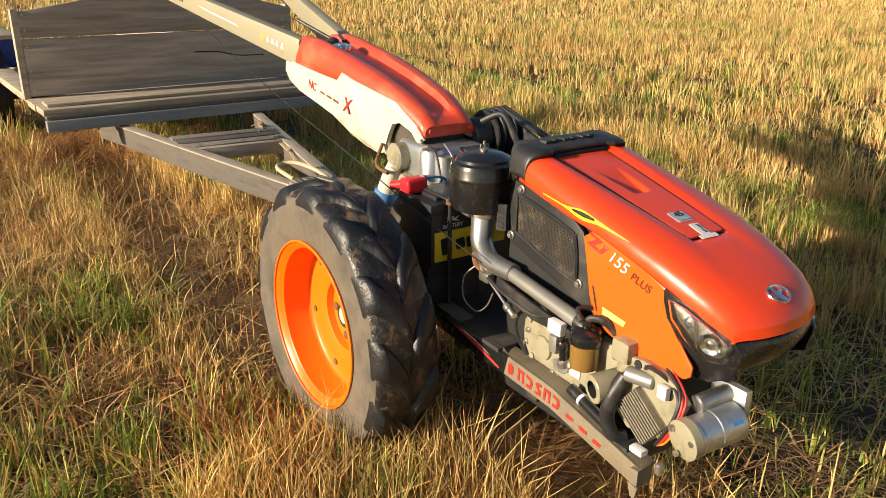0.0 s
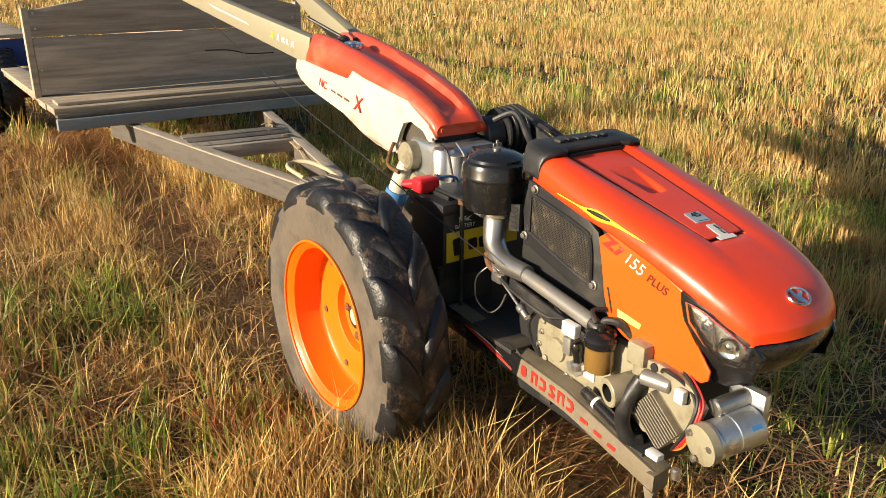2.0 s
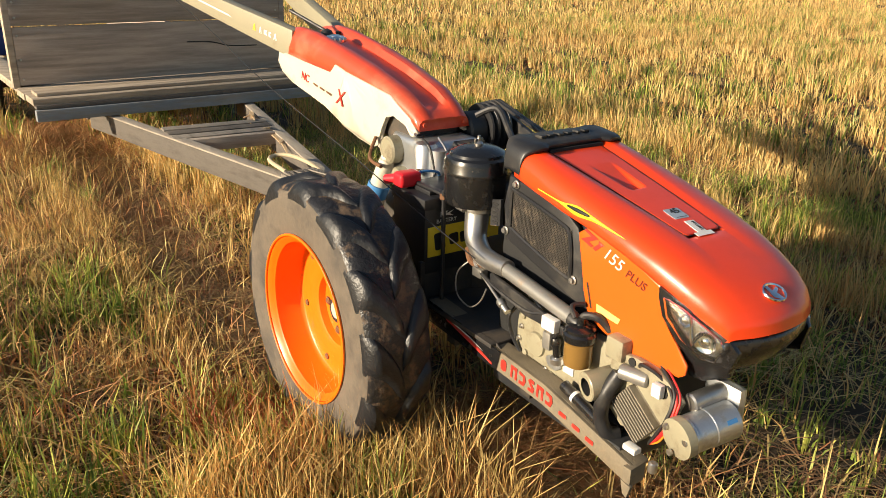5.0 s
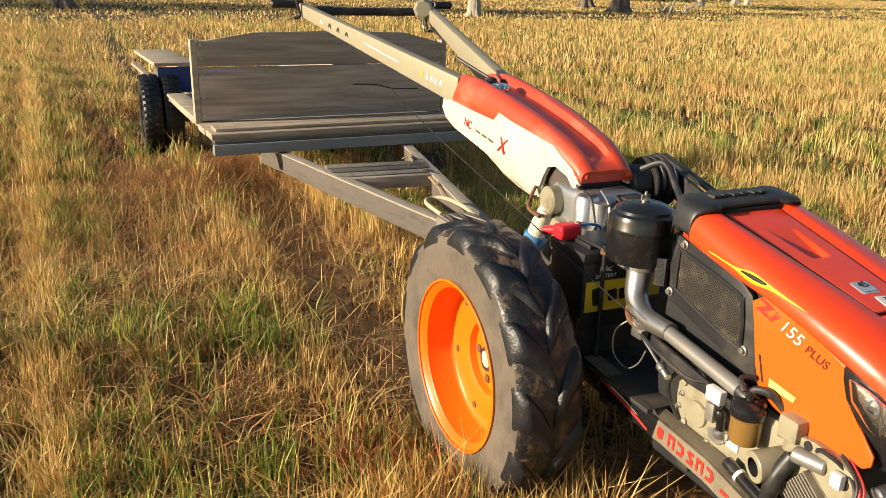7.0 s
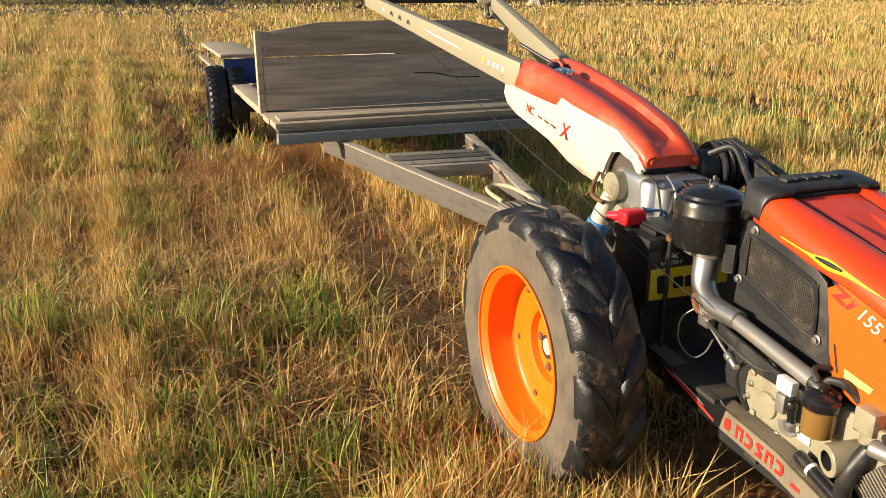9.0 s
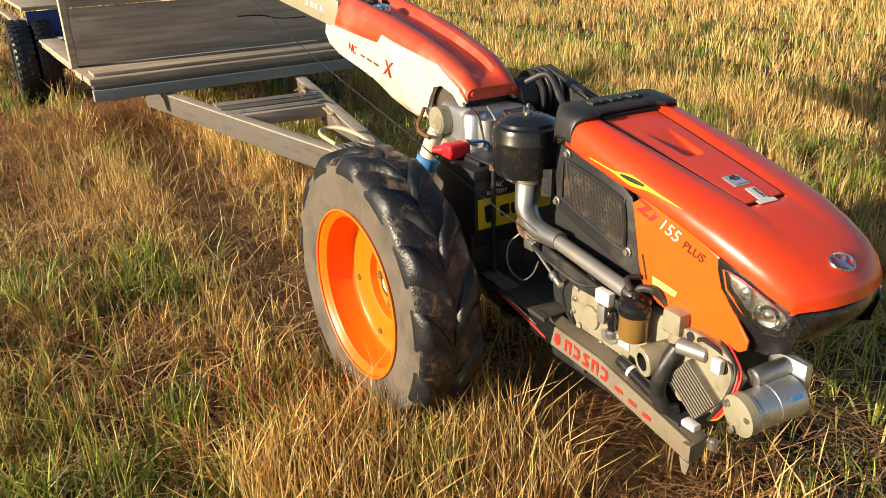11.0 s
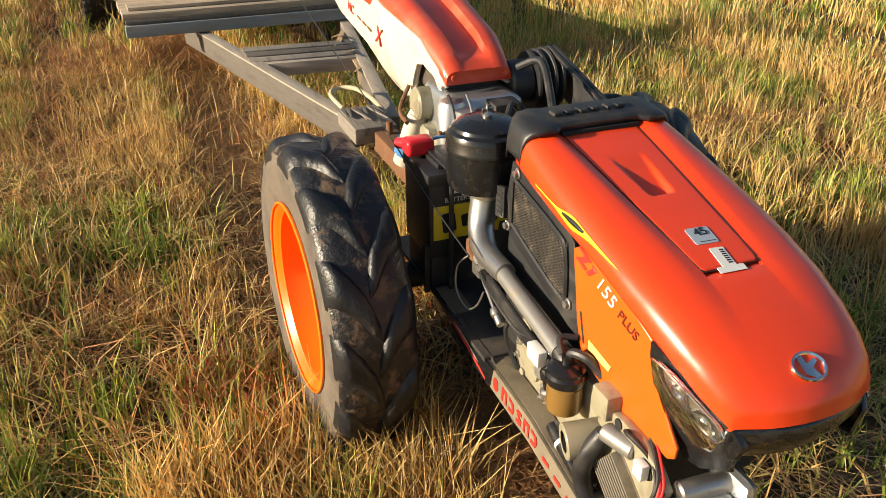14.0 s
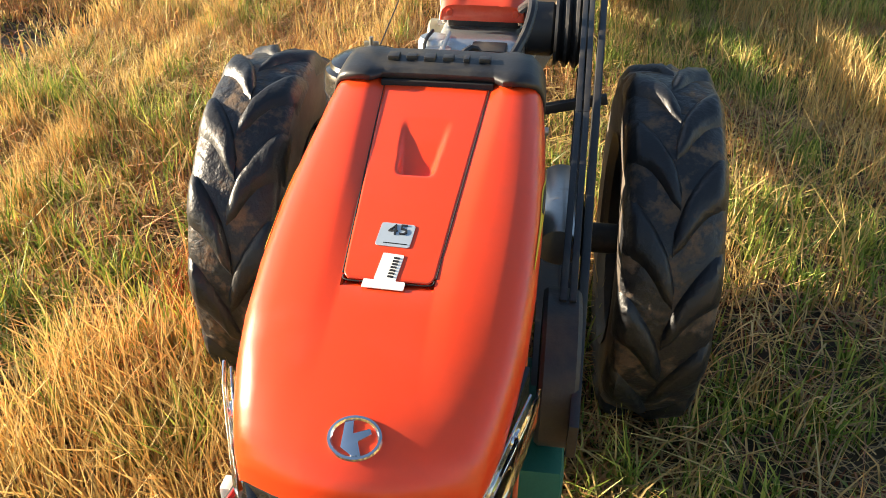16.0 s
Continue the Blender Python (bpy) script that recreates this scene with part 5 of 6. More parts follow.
# ---- trailer ----
TY = radians(1.055)
trailer = thing("farm_trailer", (-0.02, 5.1, GROUND), "weathered grey wooden farm trailer hitched behind the tractor", "trailer")
TM = Matrix.Translation((-0.779, 2.697, -0.269)) @ Matrix.Rotation(TY, 4, "Z") @ Matrix.Translation((0, 0, 0.65)) @ Matrix.Rotation(radians(-1.9), 4, "X") @ Matrix.Translation((0, 0, -0.65)) @ Matrix.Scale(1.194, 4)  # from deck front corner: u across, v back


def tpart(name, bm, mat, parent, label=""):
    bm.transform(TM)
    return part(name, bm, mat, parent, label)


TW, TL, DZ = 1.36, 3.9, 0.630
BV = 0.43
rnd = random.Random(3)
deck = tpart("deck_frame", box(0.24, TW - 0.24, 0.015, TL, DZ - 0.085, DZ - 0.04, 0.004), WOOD, trailer, "dark timber deck frame")
tpart("front_beam", box(-0.005, TW + 0.005, -0.030, 0.014, DZ - 0.100, DZ - 0.050, 0.005), BLUEGREY, trailer, "weathered front beam with worn blue-grey paint")
tpart("second_beam", box(0.0, TW, -0.012, 0.05, DZ - 0.048, DZ - 0.030, 0.004), DARKBEAM, trailer)
v = 0.0
k = 0
while v < TL - 0.1:
    wdt = rnd.uniform(0.17, 0.24)
    if k == 0:
        wdt = 0.20
    z = DZ - 0.036 + rnd.uniform(0, 0.004)
    well = 0.24 if 1.75 < v < 2.5 else 0.0  # open wells over the wheels
    tpart("deck_plank", box(well + rnd.uniform(-0.012, 0.0), TW - well + rnd.uniform(0, 0.012), v, v + wdt - 0.006, z, z + 0.030, 0.004), PALEWOOD, deck)
    v += wdt
    k += 1
tpart("ragged_plank", box(0.02, TW - 0.01, 0.06, 0.20, DZ - 0.003, DZ + 0.012, 0.004), PALEWOOD, deck, "warped bleached plank")
for u0, u1 in ((-0.014, 0.10), (TW - 0.10, TW + 0.014)):
    tpart("side_plank", box(u0, u1, BV + 0.035, 1.90, DZ - 0.002, DZ + 0.014, 0.004), PALEWOOD, deck, "long bleached plank along the deck edge")
# front board: two planks, the upper one with sloping shoulders
board = tpart("front_board_lower", box(0.012, TW - 0.02, BV, BV + 0.028, DZ + 0.002, DZ + 0.268, 0.003), WOOD, trailer, "dark weathered front board with a crack")
up = plate([(0.008, DZ + 0.274), (TW - 0.018, DZ + 0.271), (TW - 0.018, DZ + 0.378), (TW - 0.24, DZ + 0.434), (0.70, DZ + 0.443), (0.30, DZ + 0.437), (0.008, DZ + 0.393)], BV - 0.001, BV + 0.027, 0.004, axis="y")
tpart("front_board_upper", up, WOOD, trailer, "dark weathered upper plank with sloping shoulders")
# left post in paler wood: its sunlit edge is put into the colour
tpart("edge_post", box(-0.018, 0.011, BV - 0.002, BV + 0.06, DZ - 0.01, DZ + 0.405, 0.003), PALEWOOD, trailer, "end-grain edge post, pale as if sunlit")
tpart("edge_post", box(TW - 0.018, TW + 0.01, BV - 0.002, BV + 0.06, DZ - 0.01, DZ + 0.392, 0.003), WOOD, trailer)
tpart("crack", hose([(0.82, BV - 0.001, DZ + 0.165), (0.95, BV - 0.001, DZ + 0.158), (1.05, BV - 0.001, DZ + 0.135), (1.20, BV - 0.001, DZ + 0.13)], 0.003, 5), DARK, board)
for u in (0.03, TW - 0.04):
    for z in (0.03, 0.12, 0.23, 0.31, 0.38):
        tpart("nail", lathe([(0.006, 0), (0.005, 0.003), (0, 0.004)], (u, BV - 0.001, DZ + z), (0, -1, 0), 8), STEEL, board)
# wheel boxes with blue fronts
for sd in (0, 1):
    def across(p, q):
        return (p - 0.05, q - 0.05) if sd == 0 else (TW - q + 0.05, TW - p + 0.05)

    lk = tpart("wheel_box", box(*across(0.236, 0.25), 1.940, 3.6, DZ + 0.001, DZ + 0.175, 0.002), WOOD, trailer, "wooden wheel box with a blue front")
    tpart("box_front", box(*across(0.008, 0.252), 1.922, 1.937, DZ + 0.004, DZ + 0.170, 0.002), BLUE, lk, "faded blue painted panel")
    tpart("box_top", box(*across(-0.012, 0.258), 1.909, 3.62, DZ + 0.176, DZ + 0.200, 0.004), PALEWOOD, lk, "bleached plank top")
    tpart("step_plank", box(*across(-0.050, -0.004), 2.05, 3.5, DZ + 0.085, DZ + 0.105, 0.003), PALEWOOD, lk)
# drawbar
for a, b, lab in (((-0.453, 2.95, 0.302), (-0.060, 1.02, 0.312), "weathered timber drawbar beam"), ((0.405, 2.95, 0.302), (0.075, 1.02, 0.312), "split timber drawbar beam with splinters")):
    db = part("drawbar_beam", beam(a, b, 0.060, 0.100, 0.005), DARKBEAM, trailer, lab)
    # paler strip laid on the beam, standing for its lit top
    part("bleached_top", beam(Vector(a) + Vector((0, 0, 0.0525)), Vector(b) + Vector((0, 0, 0.0525)), 0.058, 0.008, 0.003), PALEBEAM, db, "paler upper face, painted as if lit")
    if a[0] > 0:
        rr = random.Random(9)
        for k in range(14):
            f = rr.uniform(0.24, 0.66)
            p = Vector(a).lerp(Vector(b), f) + Vector((-0.03 + rr.uniform(-0.02, 0.02), 0, 0.050))
            q = p + (Vector(b) - Vector(a)).normalized() * rr.uniform(0.10, 0.38) + Vector((rr.uniform(-0.09, 0.01), 0, rr.uniform(-0.02, 0.035)))
            part("splinter", beam(p, q, 0.024, 0.008, 0, None, 0.006, 0.003), SPLINTER, db)
for k, y in enumerate((2.19, 2.10, 2.01)):
    part("cross_plank", beam((-0.28, y + 0.02, 0.362 - 0.003 * k), (0.25 - 0.01 * k, y - 0.02, 0.362 - 0.002 * k), 0.078, 0.018, 0.003), (BEAMWOOD, DARKBEAM, BEAMWOOD)[k], trailer)
part("cross_beam", beam((-0.235, 1.955, 0.332), (0.225, 1.92, 0.332), 0.040, 0.062, 0.004), WOOD, trailer)
part("hitch_block", box(-0.115, 0.045, 0.86, 1.10, 0.330, 0.392, 0.012), BEAMWOOD, trailer, "splintered timber hitch block")
rr = random.Random(4)
for k in range(7):
    p = Vector((-0.10 + 0.02 * k, 1.08, 0.395))
    part("splinter", beam(p, p + Vector((rr.uniform(-0.02, 0.02), -rr.uniform(0.10, 0.22), rr.uniform(0.0, 0.02))), 0.016, 0.008, 0, None, 0.005, 0.003), BEAMWOOD, trailer)
part("hitch_rope", hose([(-0.09, 1.10, 0.392), (-0.10, 1.24, 0.405), (-0.05, 1.33, 0.40), (0.01, 1.29, 0.405), (0.045, 1.16, 0.395), (0.06, 1.05, 0.37)], 0.009, 8), ROPE, trailer, "frayed pale rope")
for u in (0.30, TW - 0.30):
    tpart("long_beam", box(u - 0.04, u + 0.04, 0.3, TL - 0.1, DZ - 0.165, DZ - 0.088, 0.005), BEAMWOOD, trailer)
WY = 5.05
part("axle", box(-0.80, 0.77, WY - 0.035, WY + 0.035, 0.170, 0.220, 0.006), RUST, trailer, "rusty axle beam")
for x in (-0.45, 0.45):
    part("axle_block", box(x - 0.045, x + 0.045, WY - 0.06, WY + 0.06, 0.20, 0.24, 0.006), BEAMWOOD, trailer)
for x, s in ((-0.945, -1), (-0.790, -1), (0.775, 1), (0.930, 1)):
    C = Vector((x, WY, 0.225))
    out = Vector((s, 0, 0))
    w = part("trailer_wheel", lathe([(0.180, 0.066), (0.185, 0.062), (0.172, 0.055), (0.165, 0.026), (0.11, 0.018), (0.06, 0.030), (0.05, 0.048), (0, 0.049)], C, out, 36, caps=False), DARKFRAME, trailer, "dark steel trailer wheel")
    t = lathe([(0.176, 0.062), (0.205, 0.070), (0.262, 0.073), (0.308, 0.067), (0.321, 0.052), (0.325, 0.0), (0.321, -0.052), (0.308, -0.067), (0.262, -0.073), (0.205, -0.070), (0.176, -0.062)], C, out, 56, caps=False)
    for k in range(40):
        for ss in (-1, 1):
            a = (k + 0.25 * ss) * math.tau / 40
            p = Vector((C.x + ss * 0.018, C.y + 0.326 * math.cos(a), C.z + 0.326 * math.sin(a)))
            a2 = a + 0.06 * ss
            q = Vector((C.x + ss * 0.066, C.y + 0.313 * math.cos(a2), C.z + 0.313 * math.sin(a2)))
            beam(p, q, 0.024, 0.014, 0, t, up=(0, math.cos(a), math.sin(a)))
    part("tyre", t, RUBBER, w, "worn muddy trailer tyre")


# ---- trees and far woods ----
def leaves(bm_pts, n, centre, radius, rng, size, flat=0.7):
    """Small leaf faces scattered in uneven clumps."""
    for _ in range(n):
        d = Vector((rng.gauss(0, 1), rng.gauss(0, 1), rng.gauss(0, flat)))
        d = d.normalized() * radius * rng.uniform(0.35, 1.0)
        p = Vector(centre) + d
        u = Vector((rng.gauss(0, 1), rng.gauss(0, 1), rng.gauss(0, 0.6))).normalized() * size * rng.uniform(0.6, 1.3)
        v = u.orthogonal().normalized() * u.length * 0.55
        bm_pts.append((p - u, p + v * 0.9, p + u, p - v * 0.9))


def quads_mesh(name, quads, mat):
    vs = [tuple(c) for q in quads for c in q]
    me = bpy.data.meshes.new(name)
    me.from_pydata(vs, [], [(4 * i, 4 * i + 1, 4 * i + 2, 4 * i + 3) for i in range(len(quads))])
    me.materials.append(mat)
    return me


def tree(x, y, height, r, seed, bark, label, lean=0.0, fork=0.55, crown=1.0, leaf=0.13, low=False):
    rng = random.Random(seed)
    z0 = float(ground_height(x, y)) - 0.1
    t = thing("tree", (x, y, z0), label, "tree", "trees along the field edge")
    b = bmesh.new()
    lift = height * fork
    line = [Vector((x, y, z0)), Vector((x + lean * lift * 0.3, y, z0 + lift * 0.35)), Vector((x + lean * lift, y + 0.1, z0 + lift)), Vector((x + lean * height * 0.9, y + 0.1, z0 + height * 0.92))]
    hose(line, r, 12, b, n=5, radii=(r, r * 0.25))
    for k in range(5):
        a = k * math.tau / 5 + rng.uniform(-0.3, 0.3)
        hose([(x + math.cos(a) * r * 1.7, y + math.sin(a) * r * 1.7, z0 - 0.02), (x + math.cos(a) * r * 0.8, y + math.sin(a) * r * 0.8, z0 + r * 0.8), (x + math.cos(a) * r * 0.5, y + math.sin(a) * r * 0.5, z0 + r * 2.6)], r * 0.35, 7, b, n=3, radii=(r * 0.3, r * 0.45))
    part("trunk", b, bark, t)
    quads = []
    for k in range(9):
        a = rng.uniform(0, math.tau)
        f = rng.uniform(0.35 if low else 0.75, 1.0)
        p0 = line[0].lerp(line[2], f) if f < 0.95 else line[2]
        ln = height * rng.uniform(0.22, 0.42) * crown
        p2 = p0 + Vector((math.cos(a) * ln, math.sin(a) * ln, ln * rng.uniform(0.4, 1.0)))
        p1 = p0.lerp(p2, 0.5) + Vector((0, 0, ln * 0.08))
        lb_ = hose([p0, p1, p2], r * 0.3, 7, None, n=4, radii=(r * 0.38, r * 0.08))
        part("limb", lb_, bark, t)
        for j in range(5):
            q = p1.lerp(p2, rng.uniform(0.2, 1.15)) + Vector((rng.gauss(0, 0.4), rng.gauss(0, 0.4), rng.gauss(0, 0.3))) * crown
            leaves(quads, 70, q, rng.uniform(0.45, 0.95) * crown, rng, leaf)
    for j in range(8):
        leaves(quads, 70, line[3] + Vector((rng.gauss(0, 0.9), rng.gauss(0, 0.9), rng.gauss(0, 0.6))) * crown, 0.8 * crown, rng, leaf)
    part("crown", quads_mesh("crown", quads, LEAF), LEAF, t, smooth=False)
    return t


tree(-1.95, 34.12, 9.0, 0.34, 11, BARK, "dark-trunked tree standing alone in the field", 0.08)
tree(12.81, 28.18, 10.0, 0.27, 12, PALEBARK, "tall straight pale-trunked tree at the field edge", 0.01, 0.7)
tree(25.29, 39.7, 10.0, 0.40, 13, BARK, "dark tree trunk at the field edge", 0.03, 0.65)
tree(22.46, 32.29, 10.0, 0.45, 14, BARK, "thick rooted tree trunk at the field edge", -0.10, 0.6)
tree(34.93, 41.36, 6.5, 0.26, 15, PALEBARK, "low forked pale tree at the field edge", 0.0, 0.3, 1.2, 0.15, True)
tree(44.52, 47.54, 8.5, 0.30, 16, PALEBARK, "slim pale tree at the field edge", 0.05, 0.6)
tree(42.02, 46.12, 8.5, 0.30, 17, PALEBARK, "slim leaning pale tree at the field edge", 0.22, 0.6)
# trees whose shade lies over the far field
tree(-31.0, 44.5, 9.0, 0.35, 18, BARK, "broad tree beside the field", 0.0, 0.5, 1.4)
tree(-22.0, 37.0, 8.0, 0.32, 19, BARK, "broad tree beside the field", 0.05, 0.5, 1.4)
tree(-13.0, 37.5, 7.5, 0.30, 20, BARK, "broad tree beside the field", 0.02, 0.5, 1.3)

log_pile = thing("branch_pile", (23.93, 30.19, GROUND), "pile of dry pale branches lying in grass", "branches")
rng = random.Random(8)
for k in range(12):
    p = Vector((23.93 + rng.uniform(-0.6, 0.6), 30.19 + rng.uniform(-0.4, 0.4), GROUND + rng.uniform(0.02, 0.15)))
    q = p + Vector((rng.uniform(-1.1, 1.1), rng.uniform(-0.4, 0.4), rng.uniform(0.15, 0.75)))
    part("branch", hose([p, p.lerp(q, 0.5) + Vector((0, 0, 0.05)), q], 0.05, 6, n=3, radii=(0.06, 0.02)), PALEBARK, log_pile)

quads, trunks = [], bmesh.new()
rng = random.Random(21)
for k in range(420):  # bushes and undergrowth along the edge
    u = rng.uniform(-1, 1)
    x = 30 + u * 130
    y = 62 + 26 * (1 - abs(u)) * (0.5 + 0.5 * math.sin(x * 0.11)) + rng.uniform(-3, 14) + (14 if x < 18 else -6)
    h = rng.uniform(1.0, 3.2)
    for j in range(int(h * 2.2)):
        leaves(quads, 46, (x + rng.gauss(0, 1.0), y + rng.gauss(0, 0.8), GROUND + h * rng.uniform(0.05, 0.9)), rng.uniform(0.5, 1.1), rng, 0.16)
for k in range(260):  # taller wood behind
    x = rng.uniform(-150, 210)
    y = rng.uniform(88, 130)
    h = rng.uniform(9, 17)
    hose([(x, y, GROUND), (x + rng.gauss(0, 0.3), y, h * 0.5), (x + rng.gauss(0, 0.6), y, h * 0.9)], 0.2, 6, trunks, n=2, radii=(0.24, 0.07))
    for j in range(9):
        leaves(quads, 19, (x + rng.gauss(0, 1.6), y + rng.gauss(0, 1.6), h * rng.uniform(0.12, 1.0)), rng.uniform(1.2, 2.2), rng, 0.55)
me = quads_mesh("far_woods", quads, FARLEAF)
tagged(new("far_woods", me), "green bushes and woodland along the field edge", "woodland", kind="stuff")
tagged(new("far_trunks", as_mesh("far_trunks", trunks, PALEBARK)), "slim trunks of the far woodland", "woodland", kind="stuff")


# ---- grass and straw ----
def wave(x, y, k, ph):
    return np.sin(k * x + 1.3 * k * y * 0.7 + ph) * np.sin(k * 0.83 * y - k * 0.6 * x + 1.7 * ph)


def patches(x, y, ph):
    """Uneven cover between 0 and 1."""
    v = 0.5 + 0.34 * wave(x, y, 2.3, ph) + 0.34 * wave(x, y, 5.1, ph + 1) + 0.34 * wave(x, y, 12.0, ph + 2) + 0.25 * wave(x, y, 0.7, ph + 4)
    return np.clip(v, 0, 1)


def bare(x, y):
    """Trodden strips, the spots under the wheels and a patch thinned to look shaded: 1 where no upright grass stands.
    """
    strip = np.exp(-((x + 0.43 + 0.04 * np.sin(1.7 * y)) / 0.15) ** 4) * (y > 0.15) * (y < 6.5)
    rut = np.maximum(np.exp(-((x + 0.87) / 0.17) ** 4), np.exp(-((x - 0.85) / 0.16) ** 4)) * (y > 5.2) * (y < 60)
    hay = 0.9 * np.exp(-(((x + 0.15) / 0.22) ** 4 + ((y + 0.50) / 0.20) ** 4))
    wheel_l = np.exp(-(((x + 0.447) / 0.10) ** 6 + ((y + 0.025) / 0.20) ** 6))
    wheel_r = np.exp(-(((x - 0.435) / 0.10) ** 6 + ((y + 0.025) / 0.20) ** 6))
    under = np.exp(-((x / 0.25) ** 6 + ((y + 0.35) / 0.62) ** 6)) * 0.12
    # grass thinned beside the nose so darker soil stands in for shade
    nose_shade = 0.62 * (x < 1.6) / (1 + np.exp(-(y + 1.35) / 0.06)) / (1 + np.exp(-(x - 0.12) / 0.08)) / (1 + np.exp((y + 0.60) / 0.08))
    return np.clip(nose_shade + strip * 0.80 + rut * 0.6 + hay * 0.96 + wheel_l + wheel_r + under, 0, 1)


def blades(name, xs, ys, rs, hmin, hmax, width, lean, mat, label, flat=False, clump=None, bend=0.5):
    """Many single blades: two base corners, two at mid height, and a tip."""
    n = len(xs)
    h = rs.uniform(hmin, hmax, n) * (1 if clump is None else clump)
    a = rs.uniform(0, math.tau, n)
    ld = np.abs(rs.normal(0, lean, n)) * h
    dx, dy = np.cos(a) * ld, np.sin(a) * ld
    f = rs.uniform(0, math.tau, n)
    wx, wy = np.cos(f) * width * rs.uniform(0.6, 1.4, n) / 2, np.sin(f) * width * rs.uniform(0.6, 1.4, n) / 2
    z0 = ground_height(xs, ys) - 0.005
    if flat:
        z0 = z0 + rs.uniform(0.0, flat, n)
        L = rs.uniform(hmin, hmax, n)
        dx, dy, h = np.cos(a) * L, np.sin(a) * L, rs.normal(0.0, 0.12, n) * L
        wx, wy = -np.sin(a) * width / 2, np.cos(a) * width / 2
    V = np.empty((n, 5, 3), np.float32)
    V[:, 0] = np.stack([xs - wx, ys - wy, z0], 1)
    V[:, 1] = np.stack([xs + wx, ys + wy, z0], 1)
    mz = h * (0.55 if not flat else 0.5) + (np.abs(rs.normal(0, 0.012, n)) if flat else 0)
    m = bend if not flat else 0.5
    V[:, 2] = np.stack([xs + dx * m * 0.6 + wx * 0.8, ys + dy * m * 0.6 + wy * 0.8, z0 + mz], 1)
    V[:, 3] = np.stack([xs + dx * m * 0.6 - wx * 0.8, ys + dy * m * 0.6 - wy * 0.8, z0 + mz], 1)
    V[:, 4] = np.stack([xs + dx, ys + dy, z0 + h], 1)
    me = bpy.data.meshes.new(name)
    me.vertices.add(n * 5)
    me.vertices.foreach_set("co", V.ravel())
    base = np.arange(n)[:, None] * 5
    loops = np.concatenate([base + np.array([0, 1, 2, 3]), base + np.array([3, 2, 4])], 1).astype(np.int32).ravel()
    me.loops.add(n * 7)
    me.loops.foreach_set("vertex_index", loops)
    me.polygons.add(n * 2)
    start = (np.arange(n)[:, None] * 7 + np.array([0, 4])).astype(np.int32).ravel()
    me.polygons.foreach_set("loop_start", start)
    me.update(calc_edges=True)
    me.validate()
    me.materials.append(mat)
    return tagged(new(name, me), label, "grass", kind="stuff")


def scatter(rs, n, x0, x1, y0, y1, ph, low=0.3, keep_bare=True, power=1.0):
    xs, ys = rs.uniform(x0, x1, n), rs.uniform(y0, y1, n)
    p = np.clip((patches(xs, ys, ph) - low) / (1 - low), 0.02, 1) ** power
    if keep_bare:
        p = p * (1 - bare(xs, ys))
    k = rs.uniform(0, 1, n) < p
    return xs[k], ys[k]


def tufts(rs, n, per, spread, x0, x1, y0, y1, ph, low=0.35):
    cx, cy = scatter(rs, n, x0, x1, y0, y1, ph, low)
    xs = np.repeat(cx, per) + rs.normal(0, spread, len(cx) * per)
    ys = np.repeat(cy, per) + rs.normal(0, spread, len(cy) * per)
    k = rs.uniform(0, 1, len(xs)) > bare(xs, ys)
    return xs[k], ys[k]


rs = np.random.RandomState(4)
NEAR = (-2.3, 3.0, -1.5, 3.6)
def swell(x, y):
    """Blade height factor: high in some patches, low in others."""
    return 0.38 + 1.15 * patches(x, y, 9.0)


# near field
x, y = tufts(rs, 15000, 14, 0.018, *NEAR, 0.4, 0.36)
k = (rs.uniform(0, 1, len(x)) < np.where(x < 0.7, np.clip(0.95 + 0.25 * (y + x + 1.2), 0.45, 1), 0.6) * np.where((x > 0.12) & (y < -0.45), 0.30, 1.0))  # thinner and greener on both sides, thinned again where the nose's shade should lie
x, y = x[k], y[k]
blades("stubble_straw", x, y, rs, 0.045, 0.155, 0.0052, 0.32, STRAW, "upright golden dry stubble straw", clump=swell(x, y))
x, y = tufts(rs, 6200, 9, 0.017, *NEAR, 2.2, 0.48)
blades("green_grass", x, y, rs, 0.06, 0.17, 0.0062, 0.42, BLADE, "fresh green grass blades in tufts", clump=swell(x, y))
x, y = tufts(rs, 5600, 9, 0.018, 0.1, 3.0, -1.5, 3.6, 4.4, 0.2)
blades("green_grass", x, y, rs, 0.04, 0.15, 0.0062, 0.5, BLADE, "fresh green grass blades in tufts")
x, y = scatter(rs, 120000, *NEAR, 1.1, 0.15)
blades("low_weeds", x, y, rs, 0.012, 0.055, 0.0095, 1.3, WEED, "low red-brown weeds between stubble")
x, y = scatter(rs, 70000, *NEAR, 3.0, 0.0, False)
blades("fallen_straw", x, y, rs, 0.05, 0.22, 0.0048, 0.3, LITTER, "fallen straw lying on the soil", flat=0.06)
x, y = scatter(rs, 22000, *NEAR, 6.0, 0.2)
blades("leaning_straw", x, y, rs, 0.06, 0.17, 0.0050, 1.5, STRAW, "broken straw leaning over the stubble")
x, y = tufts(rs, 1300, 3, 0.012, *NEAR, 5.0, 0.2)
blades("tall_stalks", x, y, rs, 0.18, 0.30, 0.0046, 0.4, STRAW, "long single dry stalks standing above the stubble")
x, y = tufts(rs, 4600, 12, 0.02, -2.3, -0.55, -1.5, 3.6, 7.7, 0.25)
k = rs.uniform(0, 1, len(x)) < np.clip(0.50 + 0.45 * (y + 1.0 + 0.4 * (x + 1.0)), 0.2, 1)  # thinner on the near side
x, y = x[k], y[k]
blades("stubble_straw", x, y, rs, 0.04, 0.14, 0.0052, 0.40, STRAW, "upright golden dry stubble straw")
